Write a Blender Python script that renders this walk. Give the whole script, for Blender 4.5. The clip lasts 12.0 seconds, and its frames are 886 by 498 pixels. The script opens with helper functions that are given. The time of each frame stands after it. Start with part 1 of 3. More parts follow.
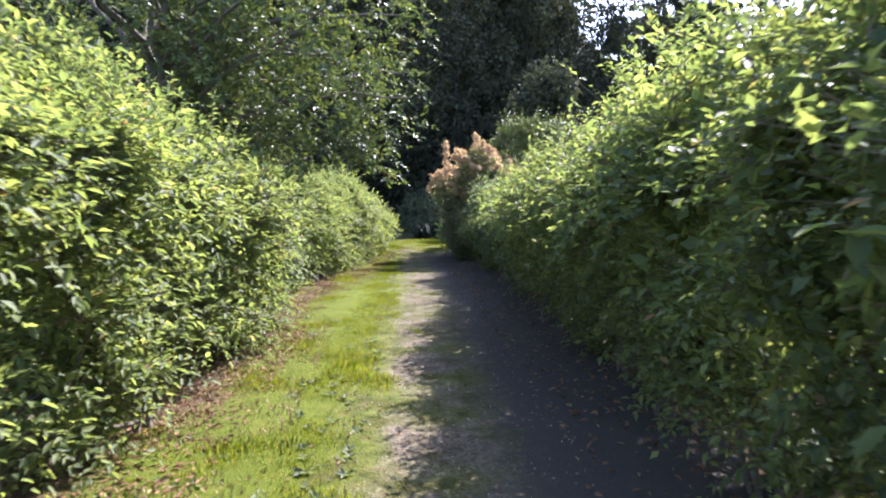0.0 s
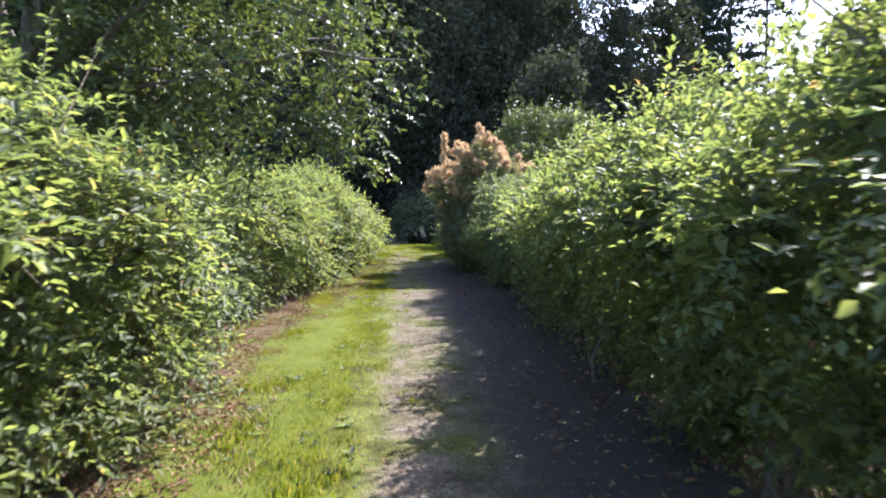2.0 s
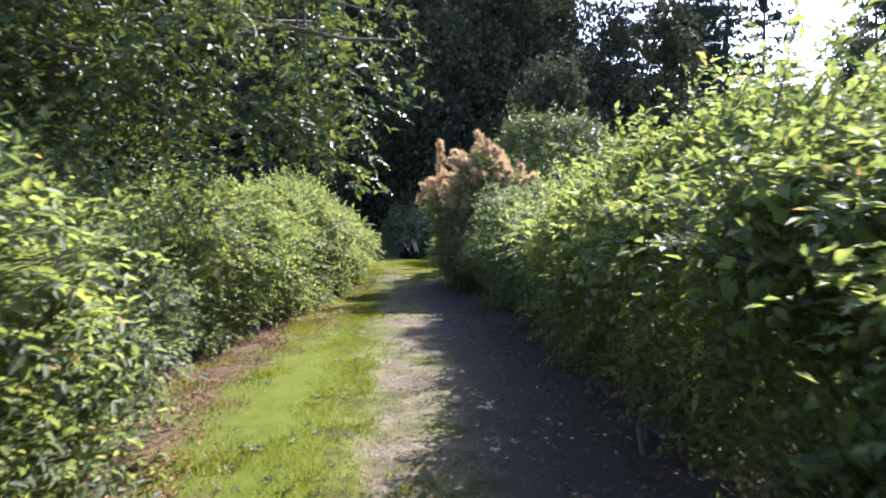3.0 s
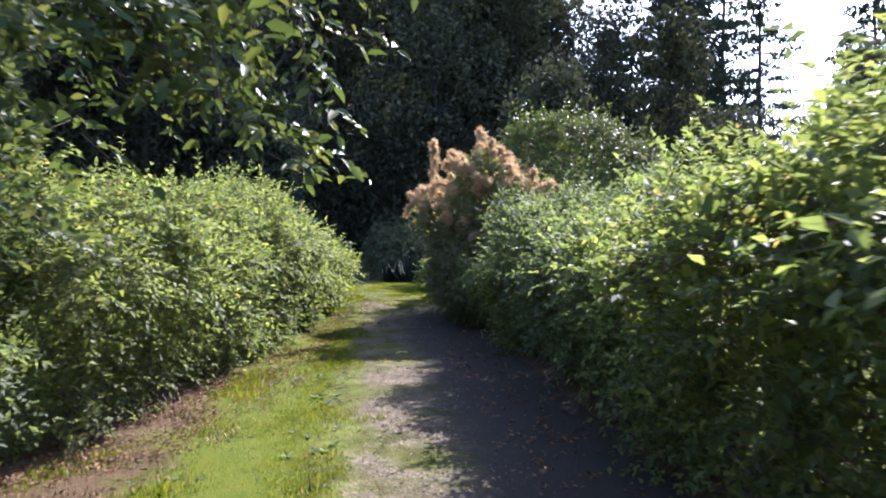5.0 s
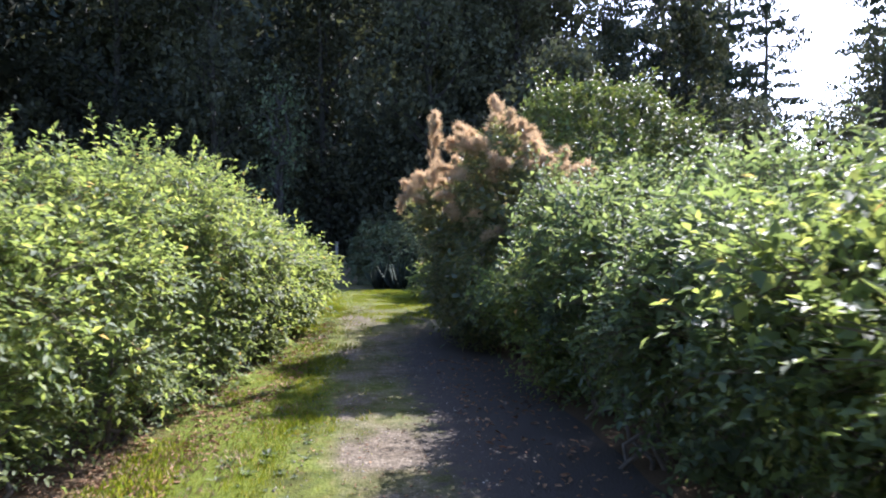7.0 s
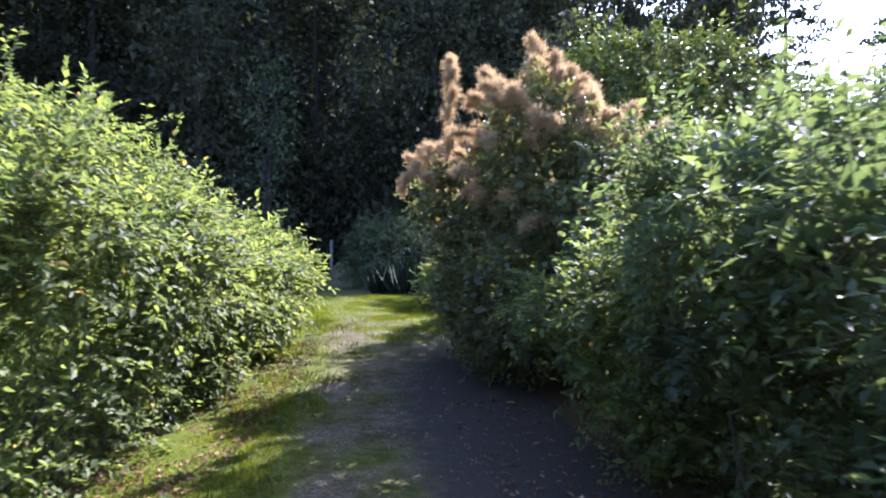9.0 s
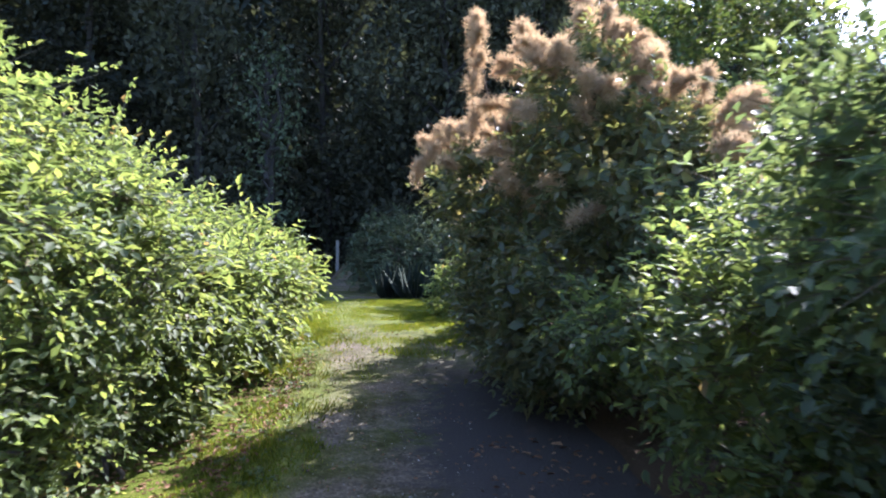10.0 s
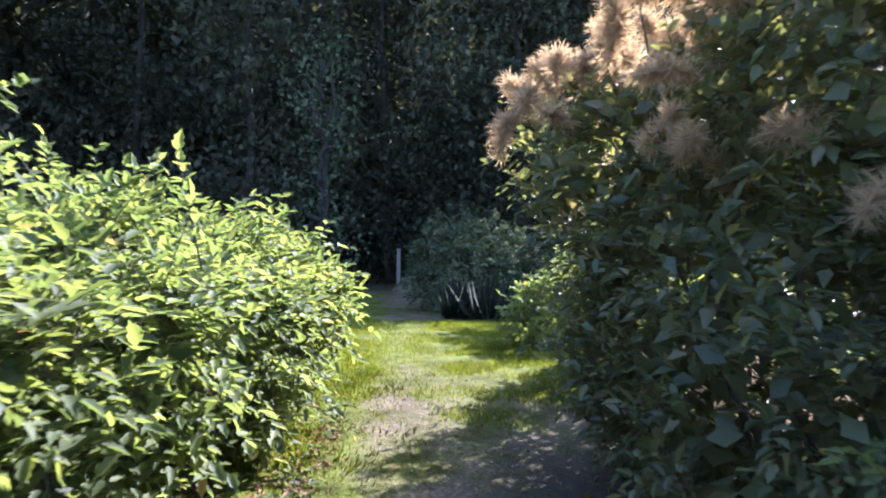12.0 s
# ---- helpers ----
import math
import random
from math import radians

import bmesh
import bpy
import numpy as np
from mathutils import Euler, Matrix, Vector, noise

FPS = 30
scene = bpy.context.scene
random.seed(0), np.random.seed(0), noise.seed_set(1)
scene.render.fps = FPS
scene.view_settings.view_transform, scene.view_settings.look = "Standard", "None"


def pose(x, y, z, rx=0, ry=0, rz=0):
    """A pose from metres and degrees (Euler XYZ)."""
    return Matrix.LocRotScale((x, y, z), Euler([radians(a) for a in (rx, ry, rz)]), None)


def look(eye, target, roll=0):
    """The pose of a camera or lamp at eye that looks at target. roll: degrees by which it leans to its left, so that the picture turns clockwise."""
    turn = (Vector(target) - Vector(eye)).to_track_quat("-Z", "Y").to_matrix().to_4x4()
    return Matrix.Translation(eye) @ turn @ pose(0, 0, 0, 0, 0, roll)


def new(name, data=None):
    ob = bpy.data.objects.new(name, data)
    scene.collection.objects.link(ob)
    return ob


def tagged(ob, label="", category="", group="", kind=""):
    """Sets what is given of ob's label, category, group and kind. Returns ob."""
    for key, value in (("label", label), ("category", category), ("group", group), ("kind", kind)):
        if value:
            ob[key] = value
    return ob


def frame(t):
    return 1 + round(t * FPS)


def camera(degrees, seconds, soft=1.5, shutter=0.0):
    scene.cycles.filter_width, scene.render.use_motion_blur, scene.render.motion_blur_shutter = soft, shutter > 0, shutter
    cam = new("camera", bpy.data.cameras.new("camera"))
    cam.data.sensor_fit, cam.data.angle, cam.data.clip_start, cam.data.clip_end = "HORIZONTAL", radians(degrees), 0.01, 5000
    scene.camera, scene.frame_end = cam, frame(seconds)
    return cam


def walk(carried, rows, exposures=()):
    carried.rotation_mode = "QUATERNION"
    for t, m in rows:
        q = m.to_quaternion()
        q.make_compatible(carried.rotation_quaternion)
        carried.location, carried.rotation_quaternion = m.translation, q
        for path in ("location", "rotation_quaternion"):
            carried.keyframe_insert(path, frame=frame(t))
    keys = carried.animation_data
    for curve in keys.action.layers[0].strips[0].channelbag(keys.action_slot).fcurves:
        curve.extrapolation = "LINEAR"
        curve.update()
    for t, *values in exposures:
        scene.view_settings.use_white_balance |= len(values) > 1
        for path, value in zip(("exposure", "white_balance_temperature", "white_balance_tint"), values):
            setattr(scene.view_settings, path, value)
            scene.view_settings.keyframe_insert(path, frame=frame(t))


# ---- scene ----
cam = camera(65.8, 12.0, soft=2.0, shutter=0.4)
METRES, EYE, TILT, LEAN, TURN = 16.6, 1.5, -3.3, 0.0, 0.0
ROWS = [
    (0.0, 0.0, 0.0, 0.0, -0.0, 0.0, 0.0),
    (0.5, -0.0015, 0.0409, 0.0014, -0.1, -0.02, -0.03),
    (1.0, -0.0035, 0.0827, 0.0053, -0.23, -0.02, -0.05),
    (1.5, -0.0064, 0.1235, 0.0087, -0.41, -0.0, -0.11),
    (2.0, -0.008, 0.1659, 0.014, -0.62, 0.01, -0.08),
    (2.5, -0.0107, 0.2081, 0.0196, -0.86, 0.17, -0.11),
    (3.0, -0.0111, 0.2516, 0.0223, -1.25, 1.0, -0.1),
    (5.0, -0.0188, 0.4252, 0.0303, -2.64, 2.62, -0.34),
    (5.5, -0.02, 0.4665, 0.0341, -2.86, 2.63, -0.33),
    (6.0, -0.0204, 0.5105, 0.0364, -3.02, 2.68, -0.27),
    (6.5, -0.0201, 0.5525, 0.0391, -3.17, 2.68, -0.25),
    (7.0, -0.0217, 0.5941, 0.0396, -3.35, 2.69, -0.23),
    (9.0, -0.0231, 0.7554, 0.044, -3.27, 2.75, -0.31),
    (9.5, -0.0249, 0.7967, 0.0455, -3.0, 2.79, -0.3),
    (10.0, -0.0268, 0.836, 0.0473, -2.58, 2.82, -0.28),
    (10.5, -0.0281, 0.876, 0.0505, -0.92, 2.88, -0.38),
    (11.0, -0.028, 0.916, 0.0548, 0.77, 3.09, -0.5),
    (11.5, -0.0303, 0.958, 0.0561, 2.14, 3.31, -0.54),
    (12.0, -0.0314, 0.9969, 0.0582, 3.03, 3.43, -0.58),
]
walk(cam, [(t, pose(0, 0, EYE, TILT, LEAN, TURN) @ pose(METRES * x, METRES * y, METRES * z, 90 + pitch, roll, yaw)) for t, x, y, z, yaw, pitch, roll in ROWS],
     exposures=[(0.0, 2.15, 5950, 21), (3.0, 2.02, 5900, 21), (5.0, 1.85, 5850, 22), (7.0, 1.98, 5750, 22), (10.0, 2.18, 5600, 22), (12.0, 2.45, 5600, 21)])

# ---- world and sun ----
SUN_AZ, SUN_EL = 33.0, 40.3
world = bpy.data.worlds.new("sky")
scene.world = world
world.use_nodes = True
wn = world.node_tree
sky = wn.nodes.new("ShaderNodeTexSky")
sky.sky_type = "NISHITA"
sky.sun_disc = False
sky.sun_elevation, sky.sun_rotation = radians(SUN_EL), radians(SUN_AZ)
wn.nodes["Background"].inputs[1].default_value = 0.15
wn.links.new(sky.outputs[0], wn.nodes["Background"].inputs[0])
sun_data = bpy.data.lights.new("sun", "SUN")
sun_data.energy, sun_data.angle, sun_data.color = 5.0, radians(0.53), (1.0, 0.95, 0.86)
sun = new("sun", sun_data)
SUN_DIR = Vector((math.sin(radians(SUN_AZ)) * math.cos(radians(SUN_EL)), math.cos(radians(SUN_AZ)) * math.cos(radians(SUN_EL)), math.sin(radians(SUN_EL))))
sun.matrix_world = look(SUN_DIR * 60, (0, 0, 0))


# ---- materials ----
def material(name):
    m = bpy.data.materials.new(name)
    m.use_nodes = True
    nt = m.node_tree
    return m, nt, nt.nodes["Principled BSDF"], nt.nodes["Material Output"]


def ramp(nt, source, stops):
    r = nt.nodes.new("ShaderNodeValToRGB")
    while len(r.color_ramp.elements) < len(stops):
        r.color_ramp.elements.new(0.5)
    for e, (p, c) in zip(r.color_ramp.elements, stops):
        e.position, e.color = p, (*c, 1)
    nt.links.new(source, r.inputs[0])
    return r.outputs[0]


def noise_tex(nt, scale, detail=4.0, rough=0.6):
    g = nt.nodes.new("ShaderNodeNewGeometry")
    n = nt.nodes.new("ShaderNodeTexNoise")
    n.inputs["Scale"].default_value, n.inputs["Detail"].default_value, n.inputs["Roughness"].default_value = scale, detail, rough
    nt.links.new(g.outputs["Position"], n.inputs["Vector"])
    return n.outputs["Fac"]


def mix_col(nt, fac, a, b, mode="MIX"):
    m = nt.nodes.new("ShaderNodeMix")
    m.data_type, m.blend_type = "RGBA", mode
    for value, socket in ((fac, m.inputs[0]), (a, m.inputs[6]), (b, m.inputs[7])):
        if isinstance(value, (int, float)):
            socket.default_value = value
        elif isinstance(value, tuple):
            socket.default_value = (*value, 1)
        else:
            nt.links.new(value, socket)
    return m.outputs[2]


def bump(nt, bsdf, height, strength, distance):
    b = nt.nodes.new("ShaderNodeBump")
    b.inputs["Strength"].default_value, b.inputs["Distance"].default_value = strength, distance
    nt.links.new(height, b.inputs["Height"])
    nt.links.new(b.outputs[0], bsdf.inputs["Normal"])


def leaf_material(name, stops, through_light, amount=0.4, rough=0.45, spec=0.5, patch=0.35, vary=0.15, grain=1.1):
    """Leaf: a colour of its own for each leaf, light that shines through, waxy gloss."""
    m, nt, bsdf, out = material(name)
    g = nt.nodes.new("ShaderNodeNewGeometry")
    col = ramp(nt, g.outputs["Random Per Island"], stops)
    big = noise_tex(nt, grain, 3.0)
    tone = ramp(nt, big, [(0.3, (1 - patch, 1 - patch, 1 - patch)), (0.7, (1, 1, 1))])
    col = mix_col(nt, 1.0, col, tone, "MULTIPLY")
    info = nt.nodes.new("ShaderNodeObjectInfo")
    own = ramp(nt, info.outputs["Random"], [(0.0, (1 - vary, 1 - vary, 1 - vary)), (1.0, (1, 1, 1))])
    col = mix_col(nt, 1.0, col, own, "MULTIPLY")
    nt.links.new(col, bsdf.inputs["Base Color"])
    bsdf.inputs["Roughness"].default_value = rough
    bsdf.inputs["Specular IOR Level"].default_value = spec
    tr = nt.nodes.new("ShaderNodeBsdfTranslucent")
    nt.links.new(mix_col(nt, 1.0, col, through_light, "MULTIPLY"), tr.inputs[0])
    mx = nt.nodes.new("ShaderNodeMixShader")
    mx.inputs[0].default_value = amount
    nt.links.new(bsdf.outputs[0], mx.inputs[1])
    nt.links.new(tr.outputs[0], mx.inputs[2])
    nt.links.new(mx.outputs[0], out.inputs[0])
    return m


def bark_material(name, dark, light, scale=14.0):
    m, nt, bsdf, out = material(name)
    n = noise_tex(nt, scale, 6.0, 0.7)
    nt.links.new(ramp(nt, n, [(0.3, dark), (0.7, light)]), bsdf.inputs["Base Color"])
    bsdf.inputs["Roughness"].default_value = 0.9
    bump(nt, bsdf, n, 0.7, 0.02)
    return m


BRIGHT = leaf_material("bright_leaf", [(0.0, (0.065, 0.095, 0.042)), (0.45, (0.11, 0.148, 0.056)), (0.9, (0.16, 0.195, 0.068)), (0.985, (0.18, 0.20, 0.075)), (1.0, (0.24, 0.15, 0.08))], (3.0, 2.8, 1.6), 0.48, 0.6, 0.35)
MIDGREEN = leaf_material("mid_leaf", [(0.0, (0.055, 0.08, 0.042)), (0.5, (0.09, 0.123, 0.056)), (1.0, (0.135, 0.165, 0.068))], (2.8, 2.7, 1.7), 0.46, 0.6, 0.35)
TREE_LEAF = leaf_material("tree_leaf", [(0.0, (0.04, 0.065, 0.026)), (0.6, (0.068, 0.1, 0.036)), (1.0, (0.12, 0.14, 0.05))], (2.6, 2.4, 1.2), 0.26, 0.5, 0.3)
OLIVE = leaf_material("olive_leaf", [(0.0, (0.065, 0.085, 0.044)), (0.6, (0.115, 0.135, 0.058)), (1.0, (0.17, 0.155, 0.075))], (2.7, 2.4, 1.4), 0.4, 0.5)
# broad tone patches stand in for dark gaps and lit clumps in the crowns
DARK_LEAF = leaf_material("dark_leaf", [(0.0, (0.062, 0.068, 0.048)), (0.8, (0.088, 0.095, 0.065)), (1.0, (0.115, 0.118, 0.08))], (1.8, 1.9, 1.2), 0.2, 0.8, 0.15, 0.62, 0.45, 0.45)
NEEDLE = leaf_material("needle", [(0.0, (0.02, 0.03, 0.022)), (1.0, (0.045, 0.058, 0.038))], (1.5, 1.6, 1.2), 0.12, 0.85, 0.15)
GREY_LEAF = leaf_material("grey_leaf", [(0.0, (0.06, 0.085, 0.05)), (1.0, (0.12, 0.145, 0.09))], (1.8, 1.9, 1.2), 0.2, 0.8, 0.15)
PLUME = leaf_material("plume", [(0.0, (0.41, 0.285, 0.185)), (0.5, (0.51, 0.385, 0.245)), (1.0, (0.58, 0.475, 0.315))], (1.25, 1.15, 1.0), 0.6, 0.9, 0.1, 0.2)
GRASS = leaf_material("grass_blade", [(0.0, (0.10, 0.145, 0.014)), (0.6, (0.165, 0.20, 0.022)), (0.85, (0.21, 0.225, 0.035)), (1.0, (0.30, 0.24, 0.10))], (2.2, 2.1, 0.8), 0.35, 0.7, 0.15)
STRAW = leaf_material("dry_grass", [(0.0, (0.20, 0.13, 0.075)), (0.6, (0.30, 0.21, 0.13)), (1.0, (0.38, 0.30, 0.19))], (1.3, 1.2, 1.1), 0.2, 0.8, 0.2)
LITTER = leaf_material("leaf_litter", [(0.0, (0.14, 0.07, 0.035)), (0.6, (0.25, 0.135, 0.07)), (1.0, (0.36, 0.22, 0.12))], (1.2, 1.0, 1.0), 0.1, 0.8, 0.2)
BARK = bark_material("bark", (0.05, 0.04, 0.032), (0.14, 0.11, 0.085))
TWIG = bark_material("twig", (0.07, 0.055, 0.035), (0.15, 0.12, 0.07), 30.0)
# bark near black: the wood's deep shade is put into its colour
SHADED_BARK = bark_material("shaded_bark", (0.01, 0.009, 0.008), (0.028, 0.025, 0.022))
# plain dark colour for the backdrop slope added behind the wood
BACKDROP = bark_material("hillside", (0.012, 0.02, 0.012), (0.035, 0.05, 0.025), 1.5)
WEATHERED = bark_material("weathered_wood", (0.09, 0.085, 0.08), (0.2, 0.19, 0.175), 22.0)


def ground_material():
    m, nt, bsdf, out = material("earth")
    big, mid, fine = noise_tex(nt, 0.9, 4), noise_tex(nt, 6.0, 5), noise_tex(nt, 60.0, 6, 0.7)
    soil = ramp(nt, fine, [(0.25, (0.04, 0.028, 0.018)), (0.55, (0.105, 0.07, 0.042)), (0.8, (0.19, 0.13, 0.078))])
    turf = mix_col(nt, 0.4, ramp(nt, mid, [(0.3, (0.055, 0.082, 0.008)), (0.55, (0.092, 0.115, 0.012)), (0.75, (0.14, 0.12, 0.028))]), ramp(nt, fine, [(0.35, (0.035, 0.05, 0.006)), (0.65, (0.13, 0.145, 0.024))]))
    attr = nt.nodes.new("ShaderNodeAttribute")
    attr.attribute_name = "turf"
    add = nt.nodes.new("ShaderNodeMath")
    add.operation = "ADD"
    nt.links.new(attr.outputs["Fac"], add.inputs[0])
    nt.links.new(big, add.inputs[1])
    fac = ramp(nt, add.outputs[0], [(0.72, (0, 0, 0)), (0.98, (1, 1, 1))])
    nt.links.new(mix_col(nt, fac, soil, turf), bsdf.inputs["Base Color"])
    bsdf.inputs["Roughness"].default_value, bsdf.inputs["Specular IOR Level"].default_value = 0.95, 0.08
    bump(nt, bsdf, fine, 0.8, 0.02)
    return m


def gravel_material():
    m, nt, bsdf, out = material("gravel")
    g = nt.nodes.new("ShaderNodeNewGeometry")
    v = nt.nodes.new("ShaderNodeTexVoronoi")
    v.inputs["Scale"].default_value = 48.0
    nt.links.new(g.outputs["Position"], v.inputs["Vector"])
    big, mid = noise_tex(nt, 1.3, 5), noise_tex(nt, 9.0, 5)
    stone = ramp(nt, v.outputs["Color"], [(0.0, (0.045, 0.042, 0.037)), (0.5, (0.125, 0.116, 0.10)), (1.0, (0.29, 0.27, 0.235))])
    dust = ramp(nt, mid, [(0.35, (0.07, 0.06, 0.046)), (0.7, (0.165, 0.145, 0.115))])
    col = mix_col(nt, 1.0, mix_col(nt, 0.38, stone, dust), (0.84, 0.76, 0.65), "MULTIPLY")
    attr = nt.nodes.new("ShaderNodeAttribute")
    attr.attribute_name = "grassy"
    add = nt.nodes.new("ShaderNodeMath")
    add.operation = "MULTIPLY_ADD"
    add.inputs[1].default_value = 0.45
    nt.links.new(attr.outputs["Fac"], add.inputs[0])
    nt.links.new(big, add.inputs[2])
    mossy = ramp(nt, add.outputs[0], [(0.43, (0, 0, 0)), (0.66, (0.95, 0.95, 0.95))])
    turf = ramp(nt, mid, [(0.3, (0.055, 0.08, 0.009)), (0.55, (0.092, 0.11, 0.014)), (0.75, (0.14, 0.115, 0.032))])
    col = mix_col(nt, mossy, col, turf)
    dirt = ramp(nt, noise_tex(nt, 2.6, 6, 0.7), [(0.42, (1.1, 1.08, 1.05)), (0.62, (0.5, 0.45, 0.38))])
    col = mix_col(nt, 1.0, col, dirt, "MULTIPLY")
    # dark earth towards the hedgerow, with the hedgerow's shade painted into the colour
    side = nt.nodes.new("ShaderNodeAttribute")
    side.attribute_name = "shaded_earth"
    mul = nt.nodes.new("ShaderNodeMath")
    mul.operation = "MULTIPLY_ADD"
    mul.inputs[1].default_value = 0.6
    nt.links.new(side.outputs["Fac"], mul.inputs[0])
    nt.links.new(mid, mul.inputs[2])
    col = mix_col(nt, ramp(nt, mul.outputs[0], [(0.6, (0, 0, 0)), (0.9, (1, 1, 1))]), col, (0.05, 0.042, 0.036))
    nt.links.new(col, bsdf.inputs["Base Color"])
    bsdf.inputs["Roughness"].default_value, bsdf.inputs["Specular IOR Level"].default_value = 0.92, 0.12
    bump(nt, bsdf, v.outputs["Distance"], 0.6, 0.012)
    return m


EARTH, GRAVEL = ground_material(), gravel_material()


def pebble_material():
    m, nt, bsdf, out = material("pebble")
    g = nt.nodes.new("ShaderNodeNewGeometry")
    nt.links.new(ramp(nt, g.outputs["Random Per Island"], [(0.0, (0.085, 0.076, 0.062)), (0.6, (0.17, 0.152, 0.125)), (1.0, (0.34, 0.31, 0.26))]), bsdf.inputs["Base Color"])
    bsdf.inputs["Roughness"].default_value = 0.85
    return m


PEBBLE = pebble_material()


# ---- plan ----
def centre(y):
    """The middle of the path."""
    return np.interp(y, [-8, 0, 5, 13, 20, 24, 30, 36, 44, 60], [0.05, 0.05, 0.0, -0.35, -0.85, -1.2, -1.9, -3.0, -6.0, -14.0])


def rise(y):
    """The height of the ground."""
    return 0.22 * np.clip((np.asarray(y, float) - 18.0) / 7.0, 0, 1) ** 2 * (3 - 2 * np.clip((np.asarray(y, float) - 18.0) / 7.0, 0, 1))


def left_edge(y):
    """How far the verge reaches to the foot of the hedge."""
    return np.interp(y, [-8, 4, 8, 11, 14, 18, 22, 26], [-1.65, -1.7, -2.0, -2.6, -2.2, -1.9, -1.9, -2.6])


# ---- mesh builders ----
rng = np.random.default_rng(7)


def unit(a):
    return a / np.maximum(np.linalg.norm(a, axis=-1, keepdims=True), 1e-9)


def mesh_from(name, verts, faces, mat, smooth=False):
    """A mesh from arrays; all faces have the same number of corners."""
    me = bpy.data.meshes.new(name)
    verts, faces = np.asarray(verts, np.float32), np.asarray(faces, np.int32)
    me.vertices.add(len(verts))
    me.vertices.foreach_set("co", verts.ravel())
    k = faces.shape[1]
    me.loops.add(faces.size)
    me.loops.foreach_set("vertex_index", faces.ravel())
    me.polygons.add(len(faces))
    me.polygons.foreach_set("loop_start", np.arange(0, faces.size, k, dtype=np.int32))
    if smooth:
        me.polygons.foreach_set("use_smooth", np.ones(len(faces), bool))
    me.update(calc_edges=True)
    me.materials.append(mat)
    return me


def part(name, me, parent, label="", kind=""):
    ob = new(name, me)
    ob.parent = parent
    return tagged(ob, label, kind=kind)


# leaf outlines: along the leaf, across, and out of its plane
OVAL = (np.array([[0, 0, 0], [-.21, .3, .08], [-.17, .66, .05], [0, 1, -.14], [.17, .66, .05], [.21, .3, .08]]), np.array([[0, 3, 2, 1], [0, 5, 4, 3]]))
TOOTHED = (np.array([[0, 0, 0], [-.2, .16, .05], [-.27, .34, .09], [-.17, .44, .06], [-.22, .62, .06], [-.1, .74, 0], [0, 1, -.14], [.1, .74, 0], [.22, .62, .06], [.17, .44, .06], [.27, .34, .09], [.2, .16, .05]]), np.array([[0, 6, 5, 4, 3, 2, 1], [0, 11, 10, 9, 8, 7, 6]]))
BROAD = (OVAL[0] * np.array([1.35, 1, 1]), OVAL[1])
LEAFLET = (np.array([[0, 0, 0], [-.26, .45, .09], [0, 1, -.12], [.26, .45, .09]]), np.array([[0, 2, 1], [0, 3, 2]]))
KITE = (np.array([[0, 0, 0], [-.3, .42, .09], [0, 1, -.12], [.3, .42, .09]]), np.array([[0, 2, 1], [0, 3, 2]]))
NARROW = (np.array([[0, 0, 0], [-.1, .4, .03], [0, 1, -.1], [.1, .4, .03]]), np.array([[0, 2, 1], [0, 3, 2]]))
PUFF = (np.array([[-.12, 0, 0], [.12, 0, 0], [0, 1, 0]]), np.array([[0, 1, 2]]))
HAIR = (np.array([[-.009, 0, 0], [.009, 0, 0], [0, 1, 0]]), np.array([[0, 1, 2]]))


def leaf_arrays(shape, at, along, up, size):
    tpl, faces = shape
    along = unit(along)
    side = unit(np.cross(along, up))
    up = np.cross(side, along)
    v = at[:, None] + size[:, None, None] * (tpl[None, :, 1, None] * along[:, None] + tpl[None, :, 0, None] * side[:, None] + tpl[None, :, 2, None] * up[:, None])
    f = faces[None] + (np.arange(len(at)) * len(tpl))[:, None, None]
    return v.reshape(-1, 3), f.reshape(-1, faces.shape[1])


def sprigs(at, along, n, length, size, droop=0.25, spread=0.9, shape=OVAL, flat=0.9):
    """Leaves set in turn along a drooping twig, for every place and direction given. Returns leaf arrays and twig arrays."""
    k = len(at)
    along = unit(along)
    side = unit(np.cross(along, np.array([0, 0, 1.0])) + 1e-6)
    side = unit(side + 0.3 * rng.normal(size=(k, 3)))
    length = length * rng.uniform(0.6, 1.3, k)
    t = (np.arange(n) + 0.6) / n
    t = np.clip(t[None] + rng.normal(size=(k, n)) * 0.05, 0.05, 1.02)
    p = at[:, None] + along[:, None] * (t * length[:, None])[..., None]
    p[..., 2] -= droop * length[:, None] * t ** 2
    sign = np.where(np.arange(n) % 2 == 0, 1.0, -1.0)
    sign[-1] = 0.1
    d = along[:, None] * 0.55 + side[:, None] * (sign * spread)[None, :, None] + rng.normal(size=(k, n, 3)) * 0.25
    d[..., 2] -= 0.1
    up = np.array([0, 0, 1.0]) * flat + unit(along)[:, None] * 0.3 + rng.normal(size=(k, n, 3)) * 0.28
    s = size * rng.uniform(0.5, 1.35, (k, n))
    leaves = leaf_arrays(shape, p.reshape(-1, 3), d.reshape(-1, 3), up.reshape(-1, 3), s.ravel())
    end = along * 1.0 - np.array([0, 0, 1.0]) * droop
    twigs = leaf_arrays(HAIR, at - along * 0.08, end, side, length + 0.08)
    return leaves, twigs


def join(arrays):
    vs, fs, o = [], [], 0
    for v, f in arrays:
        vs.append(v)
        fs.append(f + o)
        o += len(v)
    return np.concatenate(vs), np.concatenate(fs)


